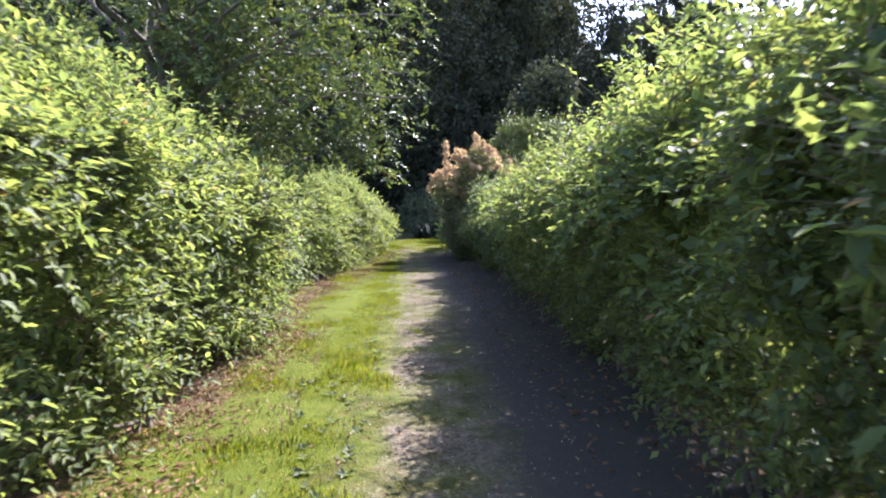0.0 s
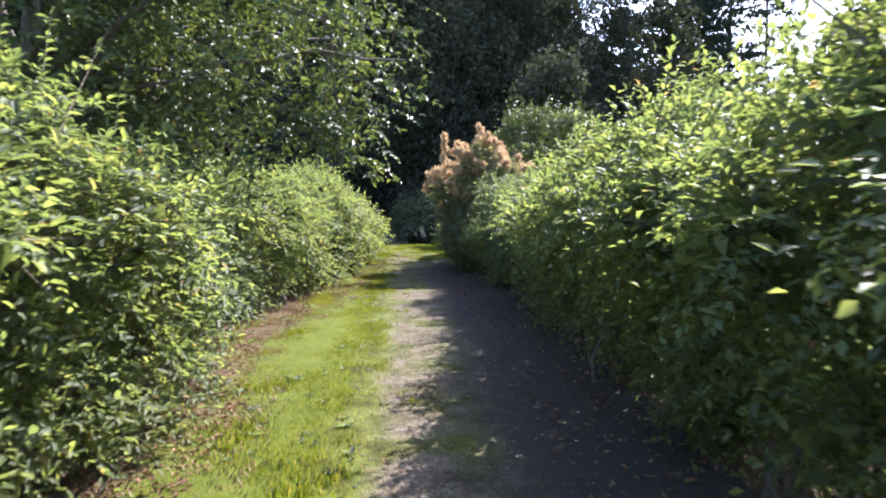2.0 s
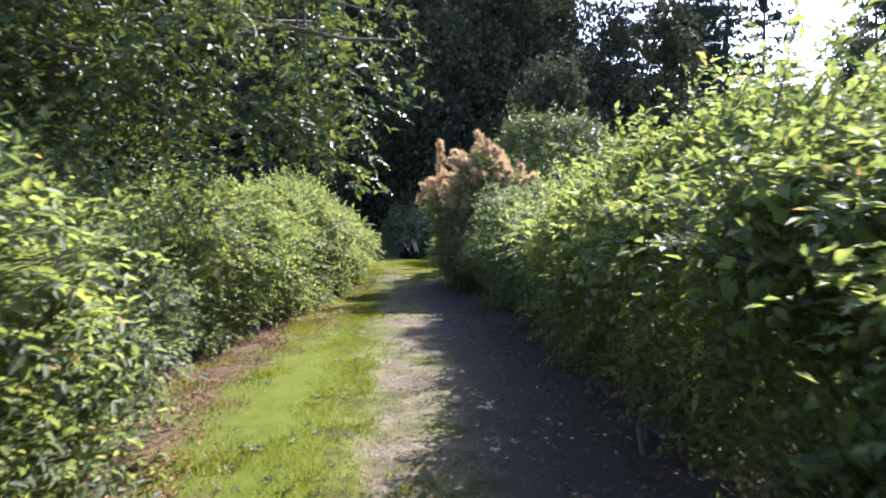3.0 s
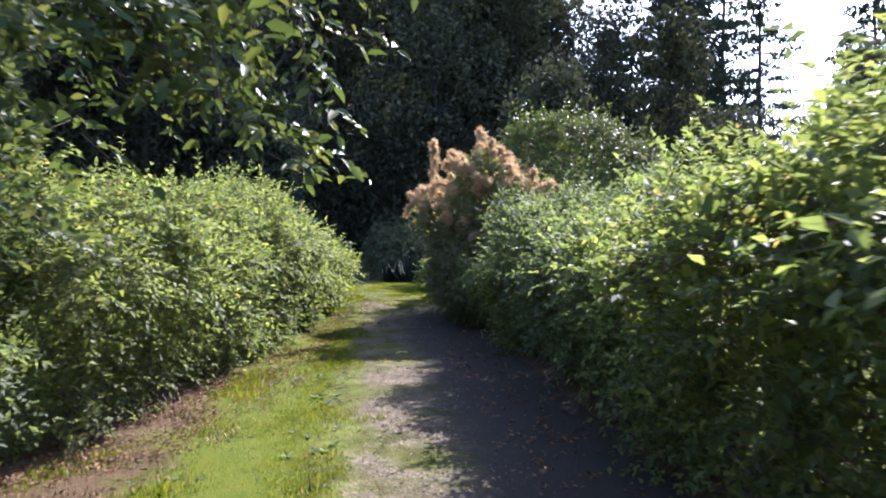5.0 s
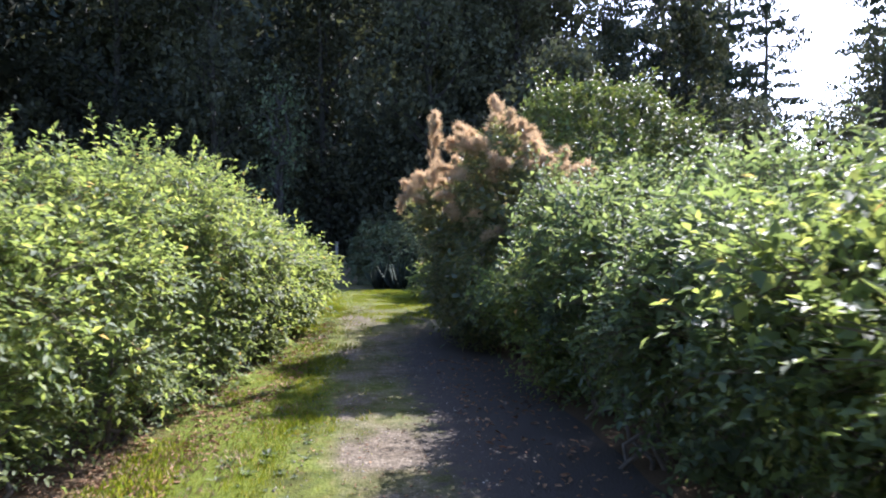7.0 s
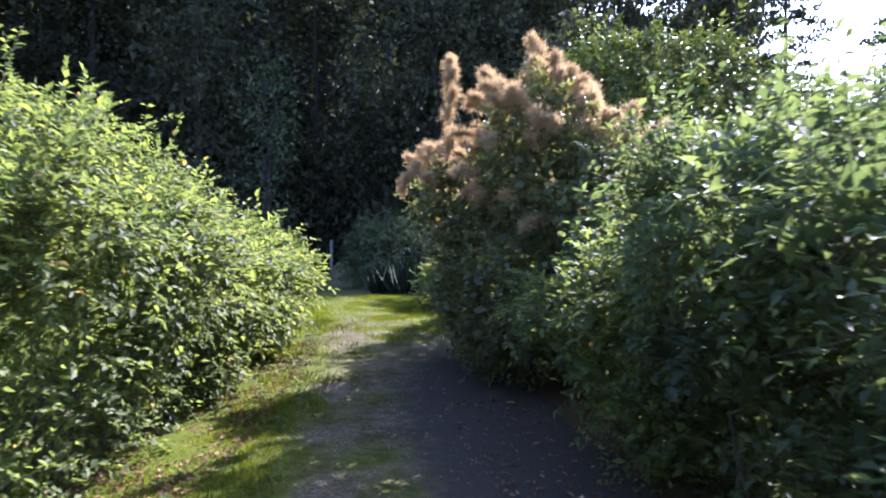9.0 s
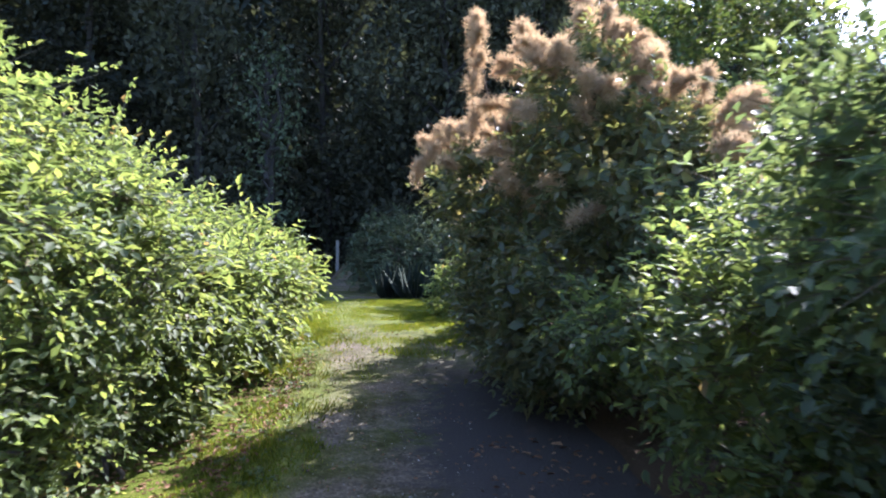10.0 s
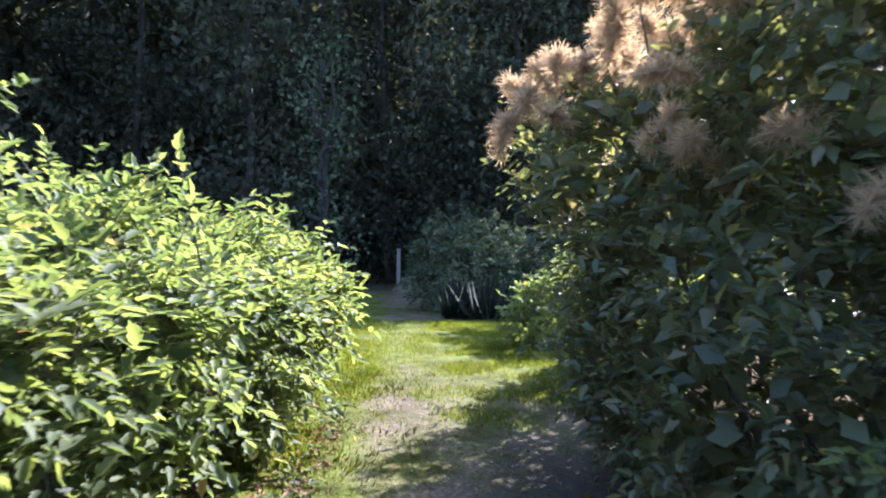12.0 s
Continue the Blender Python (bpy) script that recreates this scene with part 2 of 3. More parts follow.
def tube(points, r0, r1, sides=6):
    """A tapered, bent limb."""
    pts = np.asarray(points, float)
    k = len(pts)
    tan = unit(np.gradient(pts, axis=0))
    a = unit(np.cross(tan, np.array([0.31, 0.93, 0.2])))
    b = np.cross(tan, a)
    ang = np.arange(sides) / sides * 2 * np.pi
    r = np.linspace(r0, r1, k)[:, None, None]
    v = pts[:, None] + r * (np.cos(ang)[None, :, None] * a[:, None] + np.sin(ang)[None, :, None] * b[:, None])
    i, j = np.meshgrid(np.arange(k - 1), np.arange(sides), indexing="ij")
    j2 = (j + 1) % sides
    f = np.stack([i * sides + j, i * sides + j2, (i + 1) * sides + j2, (i + 1) * sides + j], -1).reshape(-1, 4)
    return v.reshape(-1, 3), f


def bent(a, b, k=6, sway=0.1):
    a, b = np.asarray(a, float), np.asarray(b, float)
    t = np.linspace(0, 1, k)[:, None]
    w = rng.normal(size=(k, 3)) * sway
    w[0] = w[-1] = 0
    return a + (b - a) * t + w


def on_lobes(lobes, per_m2, shell=0.22, floor=0.05, keep=None):
    """Places on the outside of overlapping rounded masses, with the outward direction."""
    out_p, out_n = [], []
    for i, (cx, cy, cz, rx, ry, rz) in enumerate(lobes):
        c, r = np.array([cx, cy, cz]), np.array([rx, ry, rz])
        p_ = 1.6
        area = 4 * np.pi * (((rx * ry) ** p_ + (rx * rz) ** p_ + (ry * rz) ** p_) / 3) ** (1 / p_)
        u = unit(rng.normal(size=(int(area * per_m2), 3)))
        lump = np.array([noise.noise(Vector(c + r * w) * 3.0) for w in u])
        depth = 1 + 0.42 * lump - shell * rng.random(len(u)) ** 2
        p, n = c + r * u * depth[:, None], unit(u / r)
        ok = p[:, 2] > floor + rise(p[:, 1])
        for j, o in enumerate(lobes):
            if j != i:
                ok &= (((p - np.array(o[:3])) / np.array(o[3:])) ** 2).sum(1) > 0.72
        # open pockets between the leafy clumps
        pocket = np.array([noise.noise(Vector(q) * 2.6 + Vector((7.0, 3.0, 1.0))) for q in p])
        ok &= (pocket > -0.2) | (rng.random(len(p)) < 0.3)
        if keep is not None:
            ok &= keep(p)
        out_p.append(p[ok])
        out_n.append(n[ok])
    return np.concatenate(out_p), np.concatenate(out_n)


def shrub(name, lobes, mat, label, category, per_m2=72, n=13, length=0.36, size=0.058, shape=KITE, shoots=20, keep=None, foot=None, group="", droop=0.25, reach=0.66, flat=0.9, shoot_length=1.35, inner_share=0.6):
    """A leafy shrub: stems from the ground, twigs and leaves on its rounded masses, tall shoots on top, coarser leaves within."""
    lobes = [tuple(map(float, l)) for l in lobes]
    cx, cy = np.mean([l[0] for l in lobes]), np.mean([l[1] for l in lobes])
    if foot is not None:
        cx, cy = foot
    base = Vector((cx, cy, float(rise(cy))))
    root = tagged(new(name), label, category, group)
    root.location = base
    off = np.array(base)
    p, nrm = on_lobes(lobes, per_m2, keep=keep)
    d = nrm * 0.8 + np.array([0, 0, 0.3]) + rng.normal(size=p.shape) * 0.5
    leaves, twigs = [], []
    a, b = sprigs(p - nrm * length * 0.5, d, n, length, size, droop, shape=shape, flat=flat)
    leaves.append(a)
    twigs.append(b)
    inner, inn = on_lobes([(l[0], l[1], l[2], l[3] * reach, l[4] * reach, l[5] * reach) for l in lobes], per_m2 * inner_share, 0.4)
    if len(inner) and inner_share:
        # fewer, larger leaves added deep inside to keep sun and view from passing through
        a = leaf_arrays(KITE, inner, rng.normal(size=inner.shape), inn + rng.normal(size=inner.shape) * 0.5, min(size * 1.75, 0.2) * rng.uniform(0.7, 1.2, len(inner)))
    else:
        a = None
    shoots = shoots if len(p) else 0
    top = p[np.argsort(-p[:, 2])][: max(40, len(p) // 5)]
    if shoots:
        s = top[rng.integers(0, len(top), shoots)]
        a2, b2 = sprigs(s, np.array([0, 0, 1.0]) + rng.normal(size=s.shape) * 0.35, n + 4, length * shoot_length, size, droop * 0.8, shape=shape)
        leaves.append(a2)
        twigs.append(b2)
    v, f = join(leaves)
    part("leaves", mesh_from("leaves", v - off, f, mat), root, kind="stuff")
    v, f = join(twigs)
    part("twigwork", mesh_from("twigwork", v - off, f, TWIG), root, kind="stuff")
    if a is not None:
        part("inner_leaves", mesh_from("inner_leaves", a[0] - off, a[1], mat), root, kind="stuff")
    for l in lobes[1:7]:
        st = bent((cx + rng.normal() * 0.12, cy + rng.normal() * 0.15, base.z - 0.03), (l[0], l[1], l[2] + l[5] * 0.55), 6, 0.06)
        v, f = tube(st, 0.022, 0.006, 5)
        part("stem", mesh_from("stem", v - off, f, BARK, True), root)
    return root


def hedge_shrub(name, face, y, top, side, mat, label, shoulder=0.72, slope=0.75, step=1.35, under=0.42, **kw):
    """A hedgerow shrub whose leafy face stands at x = face up to its shoulder and slopes back from there to its crest.
    side: +1 where the shrub lies to the right of the path."""
    z0 = float(rise(y))
    zs = top * shoulder
    lobes = [(face + side * (1.1 + 0.1 * rng.normal()), y + rng.uniform(-0.2, 0.2), z0 + zs * 0.5, 0.72, step * 0.55, zs * 0.5),
             (face + side * (slope + 0.75), y + rng.uniform(-0.2, 0.2), z0 + top * 0.5, 0.7, step * 0.55, top * 0.45)]
    for k in range(20):
        r = rng.uniform(0.16, 0.45)
        u = (k + rng.random()) / 20
        if u < 0.5:
            z, x = 0.25 + (zs - 0.25) * u / 0.5, under * (1 - u / 0.5)
            cx, cz = x + r * rng.uniform(0.6, 1.6), z - r * 0.3
        else:
            w = (u - 0.5) / 0.5
            z, x = zs + (top - zs) * w, slope * w
            cx, cz = x + r * rng.uniform(0.4, 1.2), z - r * rng.uniform(0.5, 1.2)
        lobes.append((face + side * cx, y + rng.uniform(-0.6, 0.6) * step, z0 + max(cz, 0.2), r, r * rng.uniform(0.9, 1.5), r * rng.uniform(0.75, 1.1)))
    keep = lambda p: ((p[:, 0] - face) * side < slope + 0.8) | (rng.random(len(p)) < 0.3)
    return shrub(name, lobes, mat, label, "shrub", keep=keep, foot=(face + side * 0.75, y), group="hedgerow shrubs", **kw)


# ---- ground ----
def ground_sheet():
    xs = np.concatenate([[-1500, -300, -80, -40, -20, -12], np.arange(-8, 8.01, 0.16), [12, 20, 40, 80, 300, 1500]])
    ys = np.concatenate([[-1500, -300, -60, -20, -10], np.arange(-6, 40.01, 0.2), [46, 55, 70, 100, 300, 1500]])
    X, Y = np.meshgrid(xs, ys, indexing="ij")
    near = (np.abs(X) < 9) & (Y > -7) & (Y < 41)
    Z = rise(Y)
    bump_z = np.array([noise.noise(Vector((x * 1.7, y * 1.7, 3.0))) * 0.035 + noise.noise(Vector((x * 6, y * 6, 1.0))) * 0.012 for x, y in zip(X.ravel(), Y.ravel())]).reshape(X.shape)
    lat = np.abs(X - centre(Y))
    Z = Z + np.where(near, bump_z * np.clip((lat - 0.6) * 2.0, 0.0, 1) * (X < centre(Y)) + 0.03 * np.clip((lat - 0.7) * 2, 0, 1) * (X < centre(Y)), 0)
    verts = np.stack([X, Y, Z], -1).reshape(-1, 3)
    n = len(ys)
    i, j = np.meshgrid(np.arange(len(xs) - 1), np.arange(n - 1), indexing="ij")
    faces = np.stack([i * n + j, (i + 1) * n + j, (i + 1) * n + j + 1, i * n + j + 1], -1).reshape(-1, 4)
    me = mesh_from("ground", verts, faces, EARTH, True)
    turf = np.clip(1.3 - np.abs(X - centre(Y) + 1.15) / 0.95, 0, 1) * 0.62
    turf = np.maximum(turf, np.where((X < -3.4) | (X > 3.0), 0.62, 0))
    turf = np.maximum(turf, np.where((Y > 20.5) & (X < 1.5) & (X > -4), 0.6, 0))
    at = me.attributes.new("turf", "FLOAT", "POINT")
    at.data.foreach_set("value", turf.ravel().astype(np.float32))
    return tagged(new("ground", me), "dry brown earth with thin turf beside the path", "ground", kind="structure")


def gravel_path():
    ys = np.arange(-7, 44, 0.1)
    us = np.linspace(-1, 1, 25)
    V, W, E = [], [], []
    for y in ys:
        c = float(centre(y))
        l = 0.85 + 0.2 * noise.noise(Vector((y * 1.3, 0.0, 5.0))) + 0.08 * noise.noise(Vector((y * 5.0, 2.0, 5.0)))
        r = 1.75 + 0.12 * noise.noise(Vector((y * 1.3, 9.0, 5.0)))
        far = max(0.0, 1 - abs(y - 26.0) / 3.5)
        for u in us:
            x = c + (u * l if u < 0 else u * r)
            V.append((x, y, float(rise(y)) + 0.018 * (1 - abs(u) ** 4) * (u < 0) + 0.018 * (u >= 0) - 0.006 * (abs(u) > 0.99) + 0.008 * noise.noise(Vector((x * 3, y * 3, 8.0)))))
            # weight of the earth and painted shade, growing from the middle to the right
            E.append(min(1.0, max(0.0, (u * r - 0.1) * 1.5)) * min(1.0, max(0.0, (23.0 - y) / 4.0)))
            W.append(max(far * (0.7 + 0.8 * min(1.0, abs(x - c + 0.1) / 0.7)), (abs(u) - 0.35) * 1.7 if u < 0 else 0.0))
    n = len(us)
    i, j = np.meshgrid(np.arange(len(ys) - 1), np.arange(n - 1), indexing="ij")
    F = np.stack([i * n + j, i * n + j + 1, (i + 1) * n + j + 1, (i + 1) * n + j], -1).reshape(-1, 4)
    me = mesh_from("path", V, F, GRAVEL, True)
    at = me.attributes.new("grassy", "FLOAT", "POINT")
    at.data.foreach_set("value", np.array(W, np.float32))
    at = me.attributes.new("shaded_earth", "FLOAT", "POINT")
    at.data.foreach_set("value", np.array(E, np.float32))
    return tagged(new("path", me), "pale grey gravel footpath with thin worn grass", "path", kind="structure")


ground_sheet()
gravel_path()


# ---- hedgerow beside the verge ----
LEFT_LABEL = "sunlit green leafy hedgerow shrub beside the grass verge"
for y, face, top in ((-2.2, -1.5, 2.4), (-0.9, -1.5, 2.45), (0.5, -1.5, 2.5), (1.9, -1.5, 2.55), (3.2, -1.5, 2.6), (4.5, -1.5, 2.5), (5.8, -1.52, 2.35), (7.1, -1.55, 2.05)):
    hedge_shrub("hedge_shrub", face, y, top, -1, BRIGHT, LEFT_LABEL, per_m2=76 if y > 1 else 18, n=13, size=0.06, shape=OVAL if y > 3 else LEAFLET, length=0.38)
for y, face, top in ((8.4, -1.85, 1.75), (9.8, -2.4, 1.65), (11.2, -2.6, 1.9)):
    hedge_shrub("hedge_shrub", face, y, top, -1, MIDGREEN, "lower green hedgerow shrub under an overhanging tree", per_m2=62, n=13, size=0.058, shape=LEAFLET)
for y, face, top in ((12.6, -2.1, 2.15), (13.9, -2.0, 2.15), (15.3, -1.85, 2.3), (16.7, -1.72, 2.5), (18.0, -1.68, 2.2)):
    hedge_shrub("hedge_shrub", face, y, top, -1, BRIGHT, "dense yellow-green hedgerow shrub in full sun beside the path", length=0.33, size=0.056, per_m2=78, n=14, shape=LEAFLET, under=0.75 if y < 15 else 0.5)
for y, face, top in ((19.3, -1.64, 1.75), (20.6, -1.62, 1.75), (21.7, -1.6, 1.65), (22.7, -1.72, 1.45)):
    hedge_shrub("hedge_shrub", face, y, top, -1, BRIGHT, "low yellow-green shrub with arching leafy shoots in the sun", length=0.34, size=0.088, per_m2=64, n=9, shoots=22, shape=TOOTHED, flat=1.6)

# ---- shaded hedgerow across the path ----
for y, face, top in ((-2.2, 0.95, 2.5), (-0.8, 0.95, 2.5), (0.6, 0.95, 2.5), (2.0, 0.95, 2.55), (3.4, 0.95, 2.6), (4.8, 0.95, 2.55), (6.2, 0.92, 2.5), (7.6, 0.9, 2.45), (9.0, 0.88, 2.3), (10.4, 0.82, 2.15), (11.8, 0.82, 1.9), (13.2, 0.82, 1.8), (14.6, 0.75, 2.0), (16.0, 0.72, 2.25)):
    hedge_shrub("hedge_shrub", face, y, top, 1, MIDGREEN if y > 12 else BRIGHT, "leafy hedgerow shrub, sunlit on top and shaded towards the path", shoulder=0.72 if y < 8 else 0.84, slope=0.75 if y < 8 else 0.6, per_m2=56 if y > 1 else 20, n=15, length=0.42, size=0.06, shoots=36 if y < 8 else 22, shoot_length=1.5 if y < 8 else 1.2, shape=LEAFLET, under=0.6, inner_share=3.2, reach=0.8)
hedge_shrub("hedge_shrub", 0.6, 17.3, 1.85, 1, BRIGHT, "low leafy shrub in front of the plumed bush", per_m2=60, size=0.066, n=13, shape=LEAFLET, inner_share=2.0, reach=0.78)


# back row, added mainly so that its shade falls across the path
for y, top in ((7.5, 2.3), (9.5, 2.15), (11.5, 1.95), (13.0, 1.95), (14.5, 2.35), (16.0, 2.4), (17.4, 2.15), (18.8, 2.0)):
    hedge_shrub("hedge_shrub", 1.9, y, top, 1, MIDGREEN, "taller leafy shrub added behind the hedgerow to shade the path", shoulder=0.8, slope=0.5, per_m2=27, n=12, length=0.42, size=0.072, shoots=14, shoot_length=1.1, shape=LEAFLET)
# an arching shoot that leans out of the shaded hedgerow
shrub("arching_shoot", [(0.98, 1.5, 1.36, 0.1, 0.1, 0.1)], BRIGHT, "single arching leafy shoot in front of the hedgerow", "shoot", per_m2=90, n=7, length=0.3, size=0.1, shape=OVAL, shoots=2, foot=(1.3, 1.7), droop=0.6, inner_share=0)


# ---- plumed bush ----
def plume_bush():
    lobes = [(1.3, 20.3, 1.35, 1.25, 1.4, 1.4), (0.6, 20.6, 1.8, 0.75, 0.85, 0.85), (0.95, 19.5, 2.4, 0.58, 0.7, 0.85), (1.4, 19.2, 2.0, 0.65, 0.7, 0.75), (1.3, 20.7, 2.35, 0.8, 0.8, 0.7), (0.15, 20.8, 2.05, 0.5, 0.5, 0.6), (0.72, 19.5, 0.9, 0.65, 0.7, 0.85), (0.55, 20.9, 1.0, 0.6, 0.8, 0.9), (1.4, 20.6, 0.6, 1.0, 1.0, 0.65), (1.6, 19.3, 0.75, 0.85, 0.8, 0.75)]
    root = shrub("plume_bush", lobes, OLIVE, "large bush with tan-pink feathery plumes over olive leaves", "bush", per_m2=78, n=8, length=0.24, size=0.072, shoots=8, foot=(1.2, 20.2), inner_share=3.4, reach=0.84, shape=OVAL)
    off = np.array(root.location)
    p, nrm = on_lobes(lobes, 16.0, 0.05)
    want = (p[:, 2] > 2.15) | ((p[:, 2] > 1.7) & (rng.random(len(p)) < 0.45))
    want &= (p[:, 0] > 0.3) | (p[:, 2] > 2.15)
    pick = rng.permutation(np.flatnonzero(want))[:275]
    p, nrm = p[pick], nrm[pick]
    tall = np.array([[0.06, 19.72, 2.4], [0.1, 19.75, 2.6], [0.05, 19.68, 2.8], [0.08, 19.72, 2.98], [0.05, 19.7, 3.12], [0.06, 19.72, 3.25], [0.93, 19.5, 3.42], [0.9, 19.55, 3.55], [0.85, 19.5, 3.1], [0.95, 19.5, 3.3], [1.05, 19.6, 3.15], [-0.4, 20.6, 2.1], [-0.3, 20.5, 2.3], [-0.1, 20.4, 2.5]])
    p = np.concatenate([p, tall])
    nrm = np.concatenate([nrm, np.tile([0, 0, 1.0], (len(tall), 1))])
    v, f = tube(bent((0.6, 20.3, 1.4), (0.06, 19.7, 3.3), 7, 0.02), 0.012, 0.004, 5)
    part("stem", mesh_from("stem", v - off, f, BARK, True), root)
    for q, w in zip(p, nrm):
        # one feathery panicle: fine hairs all along a short arching stalk
        length = rng.uniform(0.22, 0.4)
        axis = unit(w * 0.7 + np.array([0, 0, 0.55]) + rng.normal(size=3) * 0.25)
        k = int(1900 * length)
        t = rng.random(k) ** 0.8
        stalk = lambda u: np.array(q) - axis * 0.06 + axis * (u * length)[:, None] - np.array([0, 0, 1.0]) * (0.35 * length * u ** 2)[:, None]
        out = unit(rng.normal(size=(k, 3)) + axis * 0.5 - np.array([0, 0, 0.15]))
        reach = 0.15 * np.sqrt(np.clip(1.1 - t, 0.08, 1)) * (0.45 + t) * rng.uniform(0.5, 1.2, k)
        hair = (PUFF[0] * np.array([0.36, 1, 1]), PUFF[1])
        v, f = leaf_arrays(hair, stalk(t), out, rng.normal(size=(k, 3)), reach)
        # finer wisps at the hairs' ends
        m = k // 2
        at = stalk(t[:m]) + out[:m] * (reach[:m] * 0.7)[:, None]
        v2, f2 = leaf_arrays(hair, at, out[:m] + rng.normal(size=(m, 3)) * 0.9, rng.normal(size=(m, 3)), reach[:m] * 0.5)
        v, f = join([(v, f), (v2, f2)])
        part("plume", mesh_from("plume", v - off, f, PLUME), root, "feathery tan-pink plume")
    return root


plume_bush()
shrub("green_bush", [(3.5, 21.8, 1.9, 1.9, 1.6, 1.9), (2.3, 21.7, 3.3, 0.85, 0.8, 0.95), (3.3, 21.2, 3.2, 1.0, 0.9, 1.0), (4.3, 21.5, 2.9, 0.9, 0.9, 0.9), (3.0, 22.0, 3.3, 1.0, 0.8, 0.9), (4.9, 21.8, 2.3, 0.7, 0.8, 0.8)], TREE_LEAF, "tall olive-green bush behind the hedgerow", "bush", per_m2=75, n=10, length=0.32, size=0.08, shoots=70, shoot_length=1.7)
shrub("leafy_bush", [(1.7, 24.2, 1.5, 1.1, 1.0, 1.4), (1.1, 24.3, 1.0, 0.55, 0.55, 0.95), (1.3, 23.6, 2.5, 0.7, 0.8, 0.85), (1.9, 24.2, 2.8, 0.9, 0.8, 0.8), (1.15, 24.3, 1.9, 0.55, 0.5, 0.7), (1.4, 22.8, 2.4, 0.7, 0.8, 0.9)], BRIGHT, "tall green bush beyond the plumed bush", "bush", per_m2=60, n=10, length=0.34, size=0.085, shape=OVAL, shoots=14)
shrub("small_bush", [(0.2, 25.7, 0.6, 0.5, 0.5, 0.5), (0.65, 25.8, 0.75, 0.5, 0.5, 0.55)], BRIGHT, "small pale green bush catching the sun", "bush", per_m2=90, length=0.2, size=0.07)
shrub("round_bush", [(-0.5, 31.2, 0.95, 1.35, 1.2, 1.2), (-1.2, 31.0, 1.15, 0.85, 0.8, 1.0), (0.4, 31.3, 0.9, 1.1, 1.0, 1.0)], GREY_LEAF, "rounded grey-green bush in the shade", "bush", per_m2=60, length=0.26, size=0.08, shape=KITE, shoots=14)


# ---- overhanging tree ----
def overhanging_tree():
    base = np.array([-4.2, 9.4, 0.0])
    root = tagged(new("overhanging_tree"), "broadleaf tree with drooping branches over the path", "tree")
    root.location = base
    trunk = bent(base - [0, 0, 0.05], (-3.8, 9.2, 3.4), 7, 0.06)
    v, f = tube(trunk, 0.17, 0.11, 10)
    part("trunk", mesh_from("trunk", v - base, f, BARK, True), root)
    ends = [(-0.55, 8.6, 3.9), (-0.35, 9.3, 4.2), (-1.0, 8.0, 4.0), (-1.8, 7.4, 3.9), (-2.8, 7.0, 3.7), (-1.0, 9.8, 3.9), (-1.6, 8.8, 4.9), (-0.9, 9.6, 5.2), (-2.8, 8.0, 5.6), (-4.2, 7.0, 4.2), (-5.4, 7.6, 4.4), (-2.2, 10.0, 5.8), (-4.4, 10.4, 6.0), (-3.4, 9.0, 7.0), (-1.6, 9.2, 6.2), (-5.8, 9.4, 6.0), (-0.6, 10.8, 3.6), (-1.0, 11.5, 3.6), (-1.8, 11.2, 4.0), (-0.4, 9.6, 3.1), (-2.6, 11.0, 3.4), (-2.0, 8.2, 4.4), (-4.8, 8.6, 3.4), (-3.0, 8.4, 3.6), (-1.3, 8.5, 3.4), (-2.4, 8.8, 2.8), (-3.0, 9.0, 2.6), (-2.6, 9.6, 2.4), (-2.0, 10.2, 2.6), (-3.4, 9.4, 2.2), (-2.4, 10.8, 2.2), (-3.2, 10.6, 2.4), (-2.0, 9.8, 2.3)]
    at, along = [], []
    for e in ends:
        e = np.array(e)
        start = np.array(trunk[rng.integers(4, 7)])
        mid = (start + e) / 2 + np.array([0, 0, 0.5])
        t = np.linspace(0, 1, 9)[:, None]
        limb = (1 - t) ** 2 * start + 2 * t * (1 - t) * mid + t ** 2 * e + rng.normal(size=(9, 3)) * 0.04
        v, f = tube(limb, 0.05, 0.01, 6)
        part("limb", mesh_from("limb", v - base, f, BARK, True), root)
        for k in range(46):
            q = limb[rng.integers(3, 9)] + rng.normal(size=3) * np.array([0.36, 0.34, 0.25])
            hang = rng.uniform(0.1, 0.75) if rng.random() < 0.5 else 0.0
            m = 1 + int(hang / 0.16)
            sway = rng.normal(size=2) * 0.09
            for h in range(m):
                at.append(q + np.array([sway[0] * h, sway[1] * h, -0.16 * h]))
                along.append(np.array([sway[0] + rng.normal() * 0.8, sway[1] + rng.normal() * 0.8, -0.25]))
    crown = len(at)
    # the lowest sprays, which hang on thin twigs over the verge
    for x, y, z, m in ((-0.95, 10.45, 3.0, 5), (-1.15, 10.35, 2.95, 5), (-1.3, 10.1, 2.95, 5), (-1.5, 10.1, 2.8, 4), (-1.2, 9.9, 2.7, 4)):
        twig = np.array([[x, y, z + 0.9], [x, y, z + 0.3], [x + 0.05, y, z], [x + 0.028 * m, y, z - 0.16 * m]])
        v, f = tube(twig, 0.012, 0.004, 5)
        part("limb", mesh_from("limb", v - base, f, BARK, True), root)
        for h in range(m):
            for _ in range(3):
                at.append(np.array([x + 0.028 * h, y, z - 0.16 * h]) + rng.normal(size=3) * 0.05)
                along.append(np.array([rng.normal() * 0.6 + 0.2, rng.normal() * 0.5, -0.5]))
    # the arching spray that reaches furthest over the verge
    arch = np.array([[-2.3, 9.5, 3.0], [-1.9, 9.7, 2.75], [-1.5, 9.9, 2.5], [-1.25, 10.05, 2.32], [-1.0, 10.25, 2.15], [-0.8, 10.42, 1.98]])
